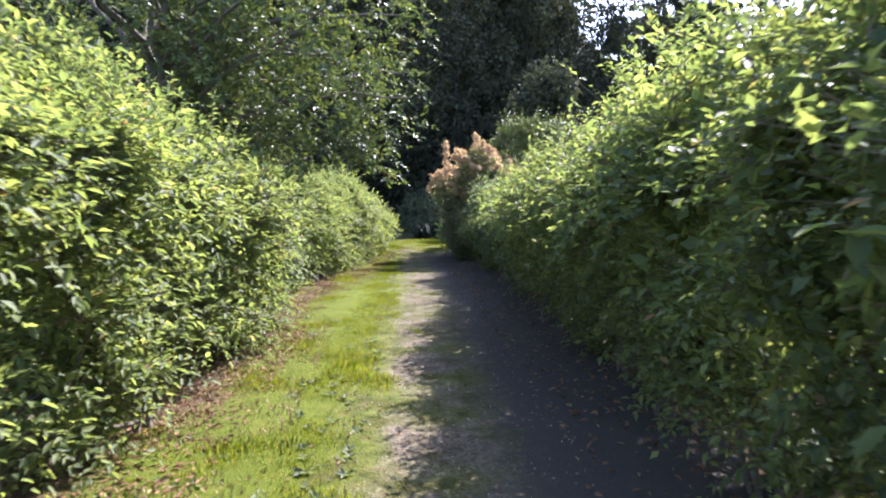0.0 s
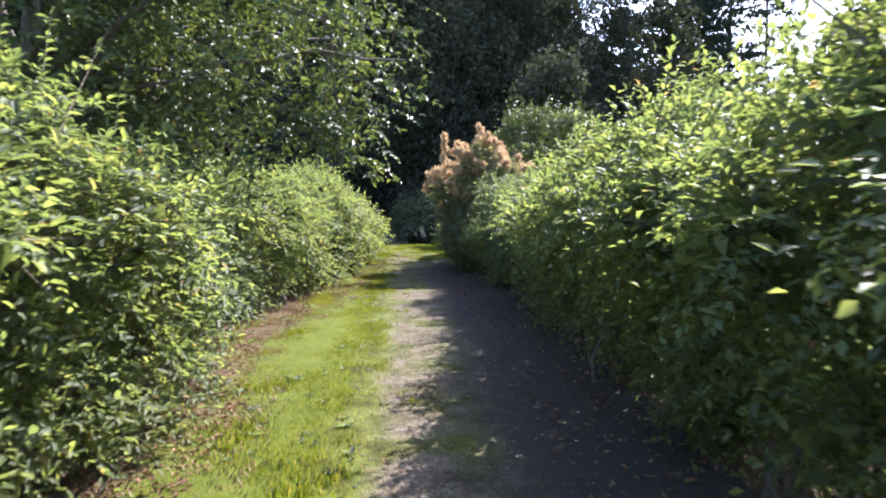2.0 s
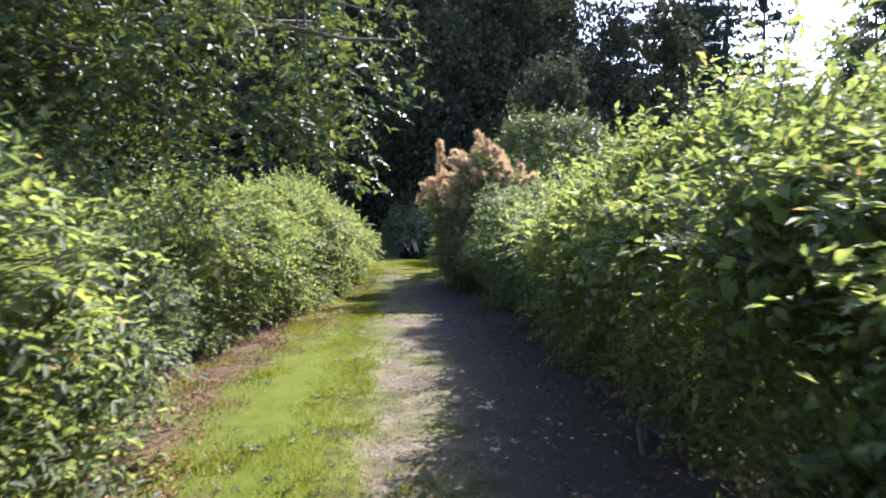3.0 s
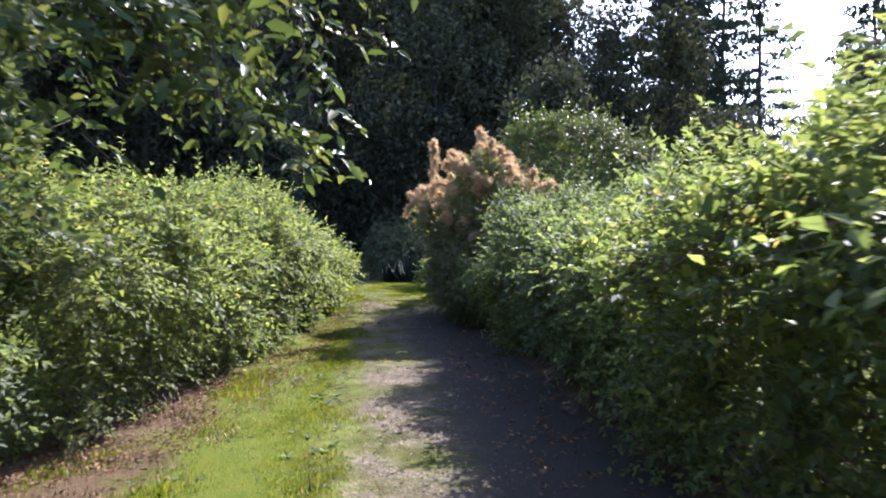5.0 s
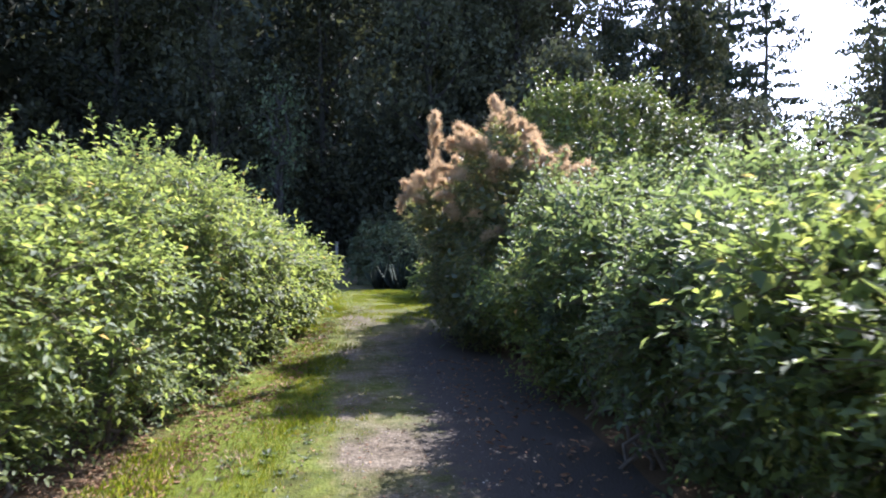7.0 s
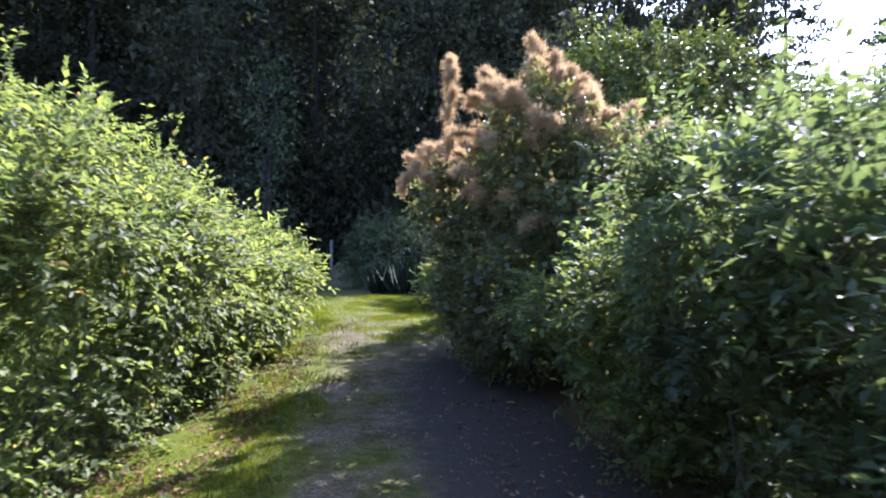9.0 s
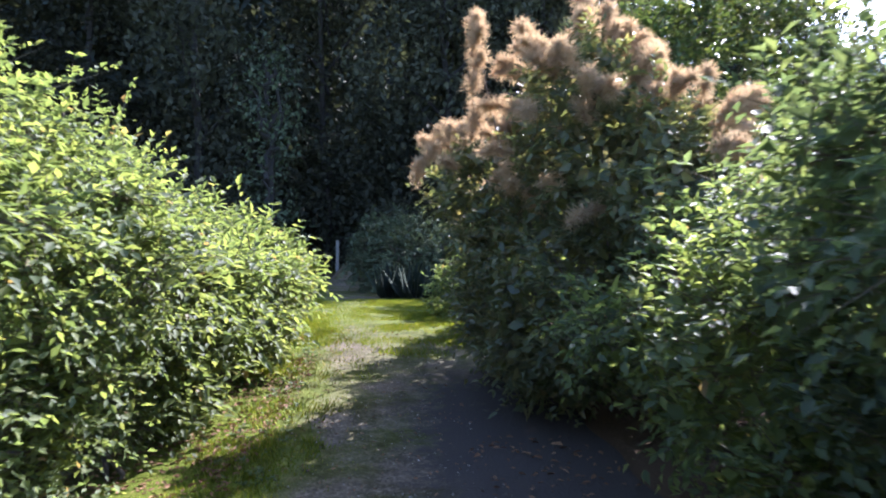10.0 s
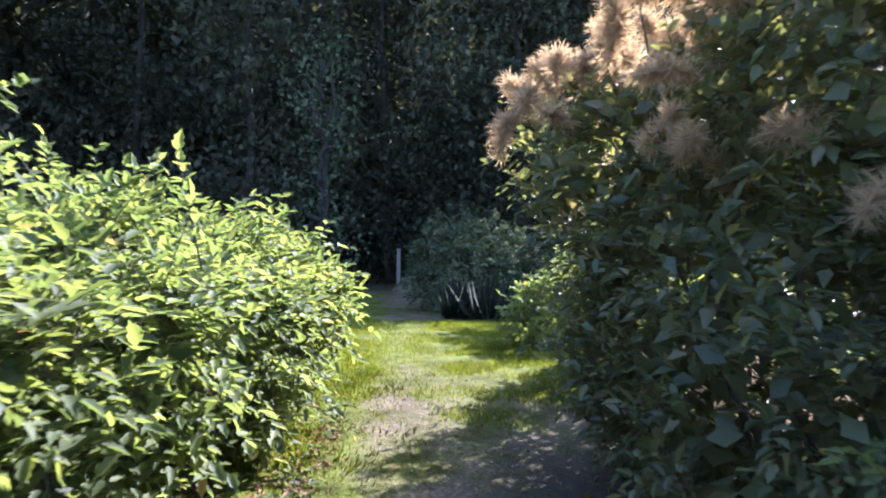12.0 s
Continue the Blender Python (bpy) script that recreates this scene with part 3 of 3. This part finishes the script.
    v, f = tube(arch, 0.014, 0.004, 5)
    part("limb", mesh_from("limb", v - base, f, BARK, True), root)
    for k in range(44):
        u = rng.uniform(0.1, 1.0) * 5
        q = arch[min(int(u), 4)] + (arch[min(int(u), 4) + 1] - arch[min(int(u), 4)]) * (u - min(int(u), 4))
        at.append(q + rng.normal(size=3) * np.array([0.07, 0.07, 0.05]))
        along.append(np.array([rng.normal() * 0.7 + 0.3, rng.normal() * 0.6, rng.uniform(-0.3, 0.5)]))
    bm = bmesh.new()
    bmesh.ops.create_icosphere(bm, subdivisions=2, radius=0.013)
    fruit_mesh = bpy.data.meshes.new("fruit")
    bm.to_mesh(fruit_mesh)
    bm.free()
    fruit_mesh.materials.append(TREE_LEAF)
    for x, y, z in ((-1.02, 10.22, 2.35), (-0.98, 10.26, 2.2), (-0.94, 10.24, 2.05), (-1.22, 10.2, 2.3), (-1.18, 10.18, 2.1), (-1.42, 10.2, 2.4), (-1.4, 10.22, 2.25), (-1.88, 10.1, 2.3)):
        fruit = part("fruit", fruit_mesh, root, "small round green fruit")
        fruit.location = (x - base[0], y - base[1], z - base[2])
    at, along = np.array(at), np.array(along)
    ok = (at[:, 0] < -0.12) & (at[:, 1] > 7.6) & (at[:, 2] > np.where(at[:, 0] < -1.5, 1.6, 2.2 + 0.25 * (at[:, 1] - 9.0))) | (at[:, 2] > 4.4) | (np.arange(len(at)) >= crown)
    leaves, twigs = sprigs(at[ok], along[ok], 9, 0.25, 0.076, 0.35, flat=0.4, shape=(OVAL[0] * np.array([1.15, 1, 1]), OVAL[1]))
    part("leaves", mesh_from("leaves", leaves[0] - base, leaves[1], TREE_LEAF), root, kind="stuff")
    part("twigwork", mesh_from("twigwork", twigs[0] - base, twigs[1], TWIG), root, kind="stuff")
    return root


overhanging_tree()


# ---- woodland ----
def broad_tree(x, y, height, width, mat, label, seed_leaves=9000, leaf=0.3):
    base = np.array([x, y, float(rise(y))])
    root = tagged(new("woodland_tree"), label, "tree", "woodland trees")
    root.location = base
    v, f = tube(bent((0, 0, -0.1), (rng.normal() * 0.4, rng.normal() * 0.4, height * 0.8), 8, 0.12), 0.17, 0.05, 8)
    part("trunk", mesh_from("trunk", v, f, SHADED_BARK, True), root)
    lobes = []
    for k in range(22):
        z = 0.04 + 0.9 * (k + rng.random()) / 22
        w = width * math.sin(math.pi * (0.25 + 0.7 * z)) * (0.55 if k % 3 else 0.12)
        a = rng.uniform(0, 2 * math.pi)
        r = width * rng.uniform(0.36, 0.5)
        lobes.append((w * math.cos(a), w * math.sin(a), z * height, r, r, r * rng.uniform(0.8, 1.3)))
    pts = []
    for cx, cy, cz, rx, ry, rz in lobes:
        u = unit(rng.normal(size=(seed_leaves // 22, 3)))
        pts.append(np.array([cx, cy, cz]) + u * np.array([rx, ry, rz]) * rng.uniform(0.5, 1.08, (len(u), 1)))
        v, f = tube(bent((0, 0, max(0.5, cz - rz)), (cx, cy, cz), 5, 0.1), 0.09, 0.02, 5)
        part("limb", mesh_from("limb", v, f, SHADED_BARK, True), root)
    pts = np.concatenate(pts)
    d = rng.normal(size=pts.shape)
    d[:, 2] -= 0.5
    v, f = leaf_arrays(KITE, pts, d, rng.normal(size=pts.shape) * 0.6 + np.array([0, -0.3, 1.2]), leaf * rng.uniform(0.5, 1.2, len(pts)))
    part("crown", mesh_from("crown", v, f, mat), root, kind="stuff")
    return root


def conifer(x, y, height, width, label, whorls=26, bare=0.1, dense=1.0):
    base = np.array([x, y, float(rise(y))])
    root = tagged(new("conifer"), label, "tree", "conifers")
    root.location = base
    v, f = tube(bent((0, 0, -0.1), (rng.normal() * 0.2, rng.normal() * 0.2, height), 9, 0.05), 0.3, 0.03, 8)
    part("trunk", mesh_from("trunk", v, f, SHADED_BARK, True), root)
    at, along, limbs = [], [], []
    for k in range(whorls):
        z = height * (bare + (1 - bare) * (k + rng.uniform(-0.3, 0.3)) / whorls)
        reach = width * (1 - z / height) ** 0.7 * rng.uniform(0.65, 1.15) + 0.3
        for a in rng.uniform(0, 2 * math.pi, 6):
            L = reach * rng.uniform(0.6, 1.1)
            tip = np.array([math.cos(a) * L, math.sin(a) * L, z - 0.12 * L + 0.1])
            limbs.append(tube([np.array([0, 0, z]), np.array([tip[0] / 2, tip[1] / 2, z + 0.05 * L]), tip], 0.045, 0.01, 4))
            m = int(30 * dense * max(L, 0.8))
            t = np.sqrt(rng.uniform(0.04, 1, m))[:, None]
            q = np.array([0, 0, z]) * (1 - t) + tip * t + rng.normal(size=(m, 3)) * np.array([0.28, 0.28, 0.12]) * (0.4 + 0.25 * L)
            q[:, 2] -= 0.15 * rng.random(m)
            at.append(q)
            along.append(np.tile(tip / L, (m, 1)) + rng.normal(size=(m, 3)) * 0.7 - np.array([0, 0, 0.35]))
    v, f = join(limbs)
    part("branchwork", mesh_from("branchwork", v, f, SHADED_BARK, True), root, kind="stuff")
    at, along = np.concatenate(at), np.concatenate(along)
    v, f = leaf_arrays(KITE, at, along, rng.normal(size=at.shape) * 0.5 + np.array([0, 0, 1.0]), 0.34 * rng.uniform(0.6, 1.3, len(at)))
    part("crown", mesh_from("crown", v, f, NEEDLE), root, kind="stuff")
    return root


WOOD = "tall dark-green woodland tree in deep shade"
for x, y, h, w in ((-30, 40, 21, 5.5), (-24, 42, 22, 5.0), (-18.5, 39, 20, 4.8), (-13.5, 42, 22, 5.0), (-8.6, 40, 21, 4.6), (-4.0, 43, 22, 4.8), (0.8, 41, 21, 4.4), (5.2, 44, 21, 4.4), (7.6, 47, 19, 3.6)):
    broad_tree(x, y, h, w, DARK_LEAF, WOOD, 12000, 0.29)
broad_tree(-5.2, 36.4, 8.0, 1.7, GREY_LEAF, "slender pale-leaved tree at the edge of the wood", 1300, 0.2)
for x, y, h, w in ((-40, 46, 25, 7), (-32, 48, 25, 7), (-25, 49, 26, 7), (-18, 48, 26, 6.5), (-11, 49, 26, 6.5), (-4.5, 50, 26, 6.5), (2, 49, 25, 6), (6.5, 52, 23, 5.0), (-34, 34, 20, 5.5), (-27, 31, 18, 4.8), (-21, 34, 18, 4.5)):
    broad_tree(x, y, h, w, DARK_LEAF, WOOD, 5500, 0.85)
for x, y, h, w in ((19.8, 62, 32, 10), (23, 66, 27, 8), (15.2, 60, 18, 5)):
    conifer(x, y, h, w, "tall dark conifer against the bright sky", 30)
for x, y, h, w in ((26.3, 65, 32, 7.0), (30.3, 66, 29, 5.0), (37, 61, 27, 6.0), (31.5, 50, 23, 4.5)):
    conifer(x, y, h, w, "slender open pine against the bright sky", 20, 0.3, 0.6)
# the last three are added to shade the far path and the round bush
for x, y, h, w in ((25, 58, 11, 4.0), (31, 60, 12, 3.5), (13, 43, 9, 3.2), (18, 46, 9, 3.2), (36, 56, 9, 4), (44, 56, 12, 5), (11.8, 39, 13, 2.5), (11.4, 50, 17, 3.3), (33, 56, 13, 4), (24.7, 44, 13, 3.0), (15.5, 41, 7, 3.2), (5, 38.8, 9, 2.4), (2.6, 37, 6, 2.0), (5.0, 34, 8.5, 2.7)):
    broad_tree(x, y, h, w, DARK_LEAF, "low dark tree at the edge of the wood", 6000, 0.32)
for x, y, r in ((-14, 36, 1.9), (-10.5, 36.5, 1.8), (-7.2, 37, 1.7), (2.4, 36, 1.7), (5.4, 36, 1.8), (8.8, 37, 2.0), (-0.2, 38.5, 1.6), (-17.5, 35, 2.0), (12.5, 37, 2.0)):
    shrub("undergrowth_bush", [(x, y, r * 0.75, r, r * 0.8, r * 0.9), (x - r * 0.6, y - 0.2, r * 1.2, r * 0.6, r * 0.6, r * 0.7), (x + r * 0.6, y, r * 1.1, r * 0.7, r * 0.6, r * 0.8)], DARK_LEAF, "dark undergrowth bush at the foot of the wood", "bush", per_m2=14, n=8, length=0.5, size=0.18, shape=KITE, shoots=10, group="undergrowth")


def wood_backdrop():
    """A dark backdrop slope, added behind the trees to close gaps of bright sky."""
    xs, ys = np.linspace(-140, 130, 136), np.linspace(54, 96, 22)
    X, Y = np.meshgrid(xs, ys, indexing="ij")
    crest = np.interp(xs, [-140, -60, 4, 11, 17, 25, 60, 130], [34, 34, 30, 22, 15, 9, 8, 14])[:, None]
    Z = crest * np.clip((Y - 54) / 13, 0, 1) ** 0.7 - 0.3
    Z = Z + np.array([noise.noise(Vector((x * 0.35, y * 0.35, 1))) * 1.6 for x, y in zip(X.ravel(), Y.ravel())]).reshape(X.shape) * (Y > 54.5)
    n = len(ys)
    i, j = np.meshgrid(np.arange(len(xs) - 1), np.arange(n - 1), indexing="ij")
    F = np.stack([i * n + j, (i + 1) * n + j, (i + 1) * n + j + 1, i * n + j + 1], -1).reshape(-1, 4)
    return tagged(new("backdrop", mesh_from("backdrop", np.stack([X, Y, Z], -1).reshape(-1, 3), F, BACKDROP, True)), "dark backdrop slope added behind the trees to close sky gaps", "hillside", kind="structure")


wood_backdrop()


# ---- post and heap ----
def post():
    root = tagged(new("wooden_post"), "weathered grey wooden post beside the path", "post")
    root.location = (-3.06, 38.0, 0.2)
    bm = bmesh.new()
    bmesh.ops.create_cube(bm, size=1.0)
    bmesh.ops.scale(bm, vec=(0.11, 0.11, 1.36), verts=bm.verts)
    bmesh.ops.translate(bm, vec=(0, 0, 0.66), verts=bm.verts)
    bmesh.ops.bevel(bm, geom=bm.edges[:], offset=0.012, segments=2, affect="EDGES")
    me = bpy.data.meshes.new("shaft")
    bm.to_mesh(me)
    bm.free()
    me.materials.append(WEATHERED)
    part("shaft", me, root)
    bm = bmesh.new()
    bmesh.ops.create_cube(bm, size=1.0)
    bmesh.ops.scale(bm, vec=(0.14, 0.14, 0.03), verts=bm.verts)
    bmesh.ops.translate(bm, vec=(0, 0, 1.352), verts=bm.verts)
    bmesh.ops.bevel(bm, geom=bm.edges[:], offset=0.008, segments=2, affect="EDGES")
    me = bpy.data.meshes.new("cap")
    bm.to_mesh(me)
    bm.free()
    me.materials.append(WEATHERED)
    part("cap", me, root, "pale flat cap")
    return root


post()


def gravel_heap():
    k, rings = 28, 9
    v = [(0, 0, 0.62)]
    for i in range(1, rings + 1):
        r = i / rings
        for j in range(k):
            a = j / k * 2 * math.pi
            w = r * (1 + 0.15 * noise.noise(Vector((math.cos(a) * 1.5, math.sin(a) * 1.5, 2.0))))
            z = 0.62 * (1 - r) ** 1.1 + 0.03 * noise.noise(Vector((w * math.cos(a) * 6, w * math.sin(a) * 6, 0))) * (r < 1) - 0.02 * (r == 1)
            v.append((w * 0.55 * math.cos(a), w * 0.5 * math.sin(a), z))
    bm = bmesh.new()
    bv = [bm.verts.new(c) for c in v]
    for j in range(k):
        bm.faces.new((bv[0], bv[1 + j], bv[1 + (j + 1) % k]))
        for i in range(rings - 1):
            o, p = 1 + i * k, 1 + (i + 1) * k
            bm.faces.new((bv[o + j], bv[p + j], bv[p + (j + 1) % k], bv[o + (j + 1) % k]))
    me = bpy.data.meshes.new("gravel_heap")
    bm.to_mesh(me)
    bm.free()
    for poly in me.polygons:
        poly.use_smooth = True
    me.materials.append(GRAVEL)
    ob = tagged(new("gravel_heap", me), "heap of grey gravel at the foot of the post", "heap")
    ob.location = (-2.72, 37.6, 0.215)
    return ob


gravel_heap()


# ---- reeds and a pale sprig ----
def reed_clump(x, y):
    root = tagged(new("reed_clump"), "clump of arching grey-green reed leaves darkened as if in the shade", "reeds")
    root.location = (x, y, float(rise(y)))
    k = 80
    a, r = rng.uniform(0, 2 * np.pi, k), rng.uniform(0, 0.35, k)
    at = np.stack([np.cos(a) * r, np.sin(a) * r, np.zeros(k) - 0.02], -1)
    d = np.stack([np.cos(a) * 0.6, np.sin(a) * 0.6, np.ones(k)], -1) + rng.normal(size=(k, 3)) * 0.3
    v, f = leaf_arrays((NARROW[0] * np.array([0.13, 1, 2.5]), NARROW[1]), at, d, at + 1e-3, rng.uniform(0.35, 0.95, k))
    # the dark needle colour stands in for shade that doesn't reach the reeds
    part("leaves", mesh_from("leaves", v, f, NEEDLE), root, kind="stuff")
    return root


reed_clump(-0.9, 29.6)
reed_clump(-0.35, 29.4)
shrub("pale_sprig", [(0.92, 15.7, 0.95, 0.16, 0.22, 0.12)], GREY_LEAF, "pale broad-leaved sprig low in the shaded hedgerow", "shrub", per_m2=40, n=7, length=0.22, size=0.085, shape=BROAD, shoots=2, foot=(1.25, 15.7), flat=1.6, inner_share=0)


# ---- grass, litter and pebbles ----
def scatter(count, y0, y1, x_of):
    y = rng.uniform(y0, y1, count)
    x = x_of(y, rng.random(count))
    z = rise(y)
    return np.stack([x, y, z], -1)


def blades(name, at, height, mat, label, category, lean=0.45):
    k = len(at)
    a = rng.uniform(0, 2 * np.pi, k)
    d = np.stack([np.cos(a) * lean, np.sin(a) * lean, np.ones(k)], -1) + rng.normal(size=(k, 3)) * 0.2
    up = np.stack([np.cos(a), np.sin(a), np.zeros(k)], -1)
    v, f = leaf_arrays((NARROW[0] * np.array([0.75, 1, 2.0]), NARROW[1]), at, d, up, height)
    return tagged(new(name, mesh_from(name, v, f, mat)), label, category, kind="stuff")


def tufted(at, scale=2.2, cut=0.0):
    f = np.array([noise.noise(Vector((q[0] * scale, q[1] * scale, 4.0))) for q in at])
    return f > cut + rng.normal(size=len(at)) * 0.18, f


def verge(count, y0):
    """Places on the verge, thinning out unevenly towards the gravel and in dry patches by the hedgerow."""
    p = scatter(count, y0, 26, lambda y, u: centre(y) - 0.05 + (left_edge(y) - 0.4 - centre(y) + 0.1) * u)
    f = np.array([noise.noise(Vector((q[0] * 1.7, q[1] * 1.1, 4.0))) + 0.5 * noise.noise(Vector((q[0] * 5, q[1] * 5, 2.0))) for q in p])
    away = (centre(p[:, 1]) - 0.42 - p[:, 0] + 0.55 * f) / 0.35
    dry = (p[:, 0] - left_edge(p[:, 1]) + 0.3 + 1.7 * f) / 0.7
    ok = (rng.random(count) < np.clip(away, 0.04, 1) ** 1.2) & (rng.random(count) < np.clip(dry, 0.12, 1))
    p[:, 2] += 0.013
    return p[ok], f[ok]


p, f = verge(130000, 1)
blades("grass", p, (0.022 + 0.03 * np.clip(f + 0.3, 0, 1) ** 2) * rng.uniform(0.5, 1.5, len(p)), GRASS, "bright green grass along the verge", "grass")
p = scatter(90000, 20.5, 29, lambda y, u: centre(y) - 1.0 + u * 2.7)
ok, f = tufted(p, 1.6, -0.2)
worn = np.abs(p[:, 0] - centre(p[:, 1]) + 0.1 + 0.4 * f) / 0.6
ok &= rng.random(len(p)) < np.clip((p[:, 1] + 3 * f - 22.0) / 2.0, 0, 1) * np.clip(worn, 0.15, 1)
p = p[ok]
blades("grass", p, 0.05 * rng.uniform(0.4, 1.3, len(p)), GRASS, "sunlit short grass across the path", "grass")
p = scatter(22000, 1, 22, lambda y, u: centre(y) - 0.85 + u ** 1.5 * 1.3)
ok, f = tufted(p, 1.8, 0.05)
p = p[ok]
blades("grass", p, 0.026 * rng.uniform(0.4, 1.3, len(p)), GRASS, "thin short grass growing through the gravel", "grass")
p, f = verge(70000, 1)
blades("grass", p, 0.024 * rng.uniform(0.5, 1.5, len(p)), GRASS, "short trodden green grass along the verge", "grass", 0.9)
p = scatter(20000, 1, 16.5, lambda y, u: left_edge(y) - 0.6 + u * 1.3)
p[:, 2] += 0.01
p = p[tufted(p, 1.4, -0.2)[0]]
blades("dry_grass", p, 0.06 * rng.uniform(0.3, 1.2, len(p)), STRAW, "dry straw-brown grass at the foot of the hedgerow", "grass", 1.1)


def long_grass():
    """Loose tufts of long arching blades along the foot of the hedgerow."""
    tufts = []
    for y in np.linspace(4.0, 24.0, 60):
        y = float(y) + rng.uniform(-0.3, 0.3)
        k, tall = 200, rng.uniform(0.05, 0.09) if y > 17.5 else rng.uniform(0.04, 0.08)
        a, w = rng.uniform(0, 2 * np.pi, k), 0.3 * rng.random(k) ** 0.7
        out = np.stack([np.cos(a), np.sin(a), np.zeros(k)], -1)
        at = out * w[:, None] + np.array([float(left_edge(y)) + rng.uniform(0.1, 0.6), y, float(rise(y)) - 0.01])
        d = out * 1.2 + np.array([0, 0, 1.0]) + rng.normal(size=(k, 3)) * 0.4
        tufts.append(leaf_arrays((NARROW[0] * np.array([0.15, 1, 3.0]), NARROW[1]), at, d, out, tall * rng.uniform(0.4, 1.2, k)))
    v, f = join(tufts)
    return tagged(new("grass", mesh_from("grass", v, f, GRASS)), "long green grass in tufts at the foot of the hedgerow", "grass", kind="stuff")


long_grass()


def low_weeds():
    """Flat rosettes of small broad leaves in the turf."""
    y = rng.uniform(2.5, 24.0, 420)
    x = centre(y) - 0.55 + (left_edge(y) + 0.1 - centre(y) + 0.55) * rng.random(420)
    made = []
    for px, py in zip(x, y):
        k = int(rng.integers(5, 10))
        a = rng.uniform(0, 2 * np.pi) + np.arange(k) * 2 * np.pi / k + rng.normal(size=k) * 0.3
        out = np.stack([np.cos(a), np.sin(a), rng.uniform(0.15, 0.7, k)], -1)
        at = np.tile([px, py, float(rise(py)) + 0.015], (k, 1))
        made.append(leaf_arrays(OVAL, at, out, np.tile([0, 0, 1.0], (k, 1)) + rng.normal(size=(k, 3)) * 0.2, rng.uniform(0.03, 0.075) * rng.uniform(0.7, 1.2, k)))
    v, f = join(made)
    return tagged(new("weeds", mesh_from("weeds", v, f, MIDGREEN)), "small broad-leaved green weeds growing in the turf", "weeds", kind="stuff")


low_weeds()


def litter(name, at, size, label):
    k = len(at)
    v, f = leaf_arrays(OVAL, at, rng.normal(size=(k, 3)) * np.array([1, 1, 0.15]), np.array([0, 0, 1.0]) + rng.normal(size=(k, 3)) * 0.35, size * rng.uniform(0.5, 1.2, k))
    return tagged(new(name, mesh_from(name, v, f, LITTER)), label, "leaf litter", kind="stuff")


p = scatter(9000, 1, 22, lambda y, u: left_edge(y) - 0.7 + u * 1.1)
p[:, 2] += 0.04
litter("fallen_leaves", p, 0.05, "fallen brown leaves below the sunny hedgerow")
p = scatter(1500, -1, 19, lambda y, u: centre(y) + 0.75 + u * 0.9)
p[:, 2] += 0.04
litter("fallen_leaves", p, 0.06, "fallen brown leaves along the shaded edge")


p = scatter(1800, 0, 24, lambda y, u: centre(y) - 0.9 + u * 1.8)
p[:, 2] += 0.024
litter("fallen_leaves", p, 0.035, "small dry leaves scattered over the gravel path")


def pebbles(count):
    p = scatter(count, 0.5, 24, lambda y, u: centre(y) - 0.75 + u * 1.6)
    p[:, 2] += 0.016
    tpl = np.array([[1, 0, 0], [0, 1, 0], [-1, 0, 0], [0, -1, 0], [0, 0, 0.7], [0, 0, -0.5]])
    tri = np.array([[0, 1, 4], [1, 2, 4], [2, 3, 4], [3, 0, 4], [1, 0, 5], [2, 1, 5], [3, 2, 5], [0, 3, 5]])
    s = 0.004 + 0.009 * rng.random(count) ** 2
    v = p[:, None] + s[:, None, None] * tpl[None] * rng.uniform(0.6, 1.4, (count, 6, 1))
    f = tri[None] + (np.arange(count) * 6)[:, None, None]
    return tagged(new("pebbles", mesh_from("pebbles", v.reshape(-1, 3), f.reshape(-1, 3), PEBBLE)), "loose pale grey pebbles on the path", "gravel", kind="stuff")


pebbles(6000)
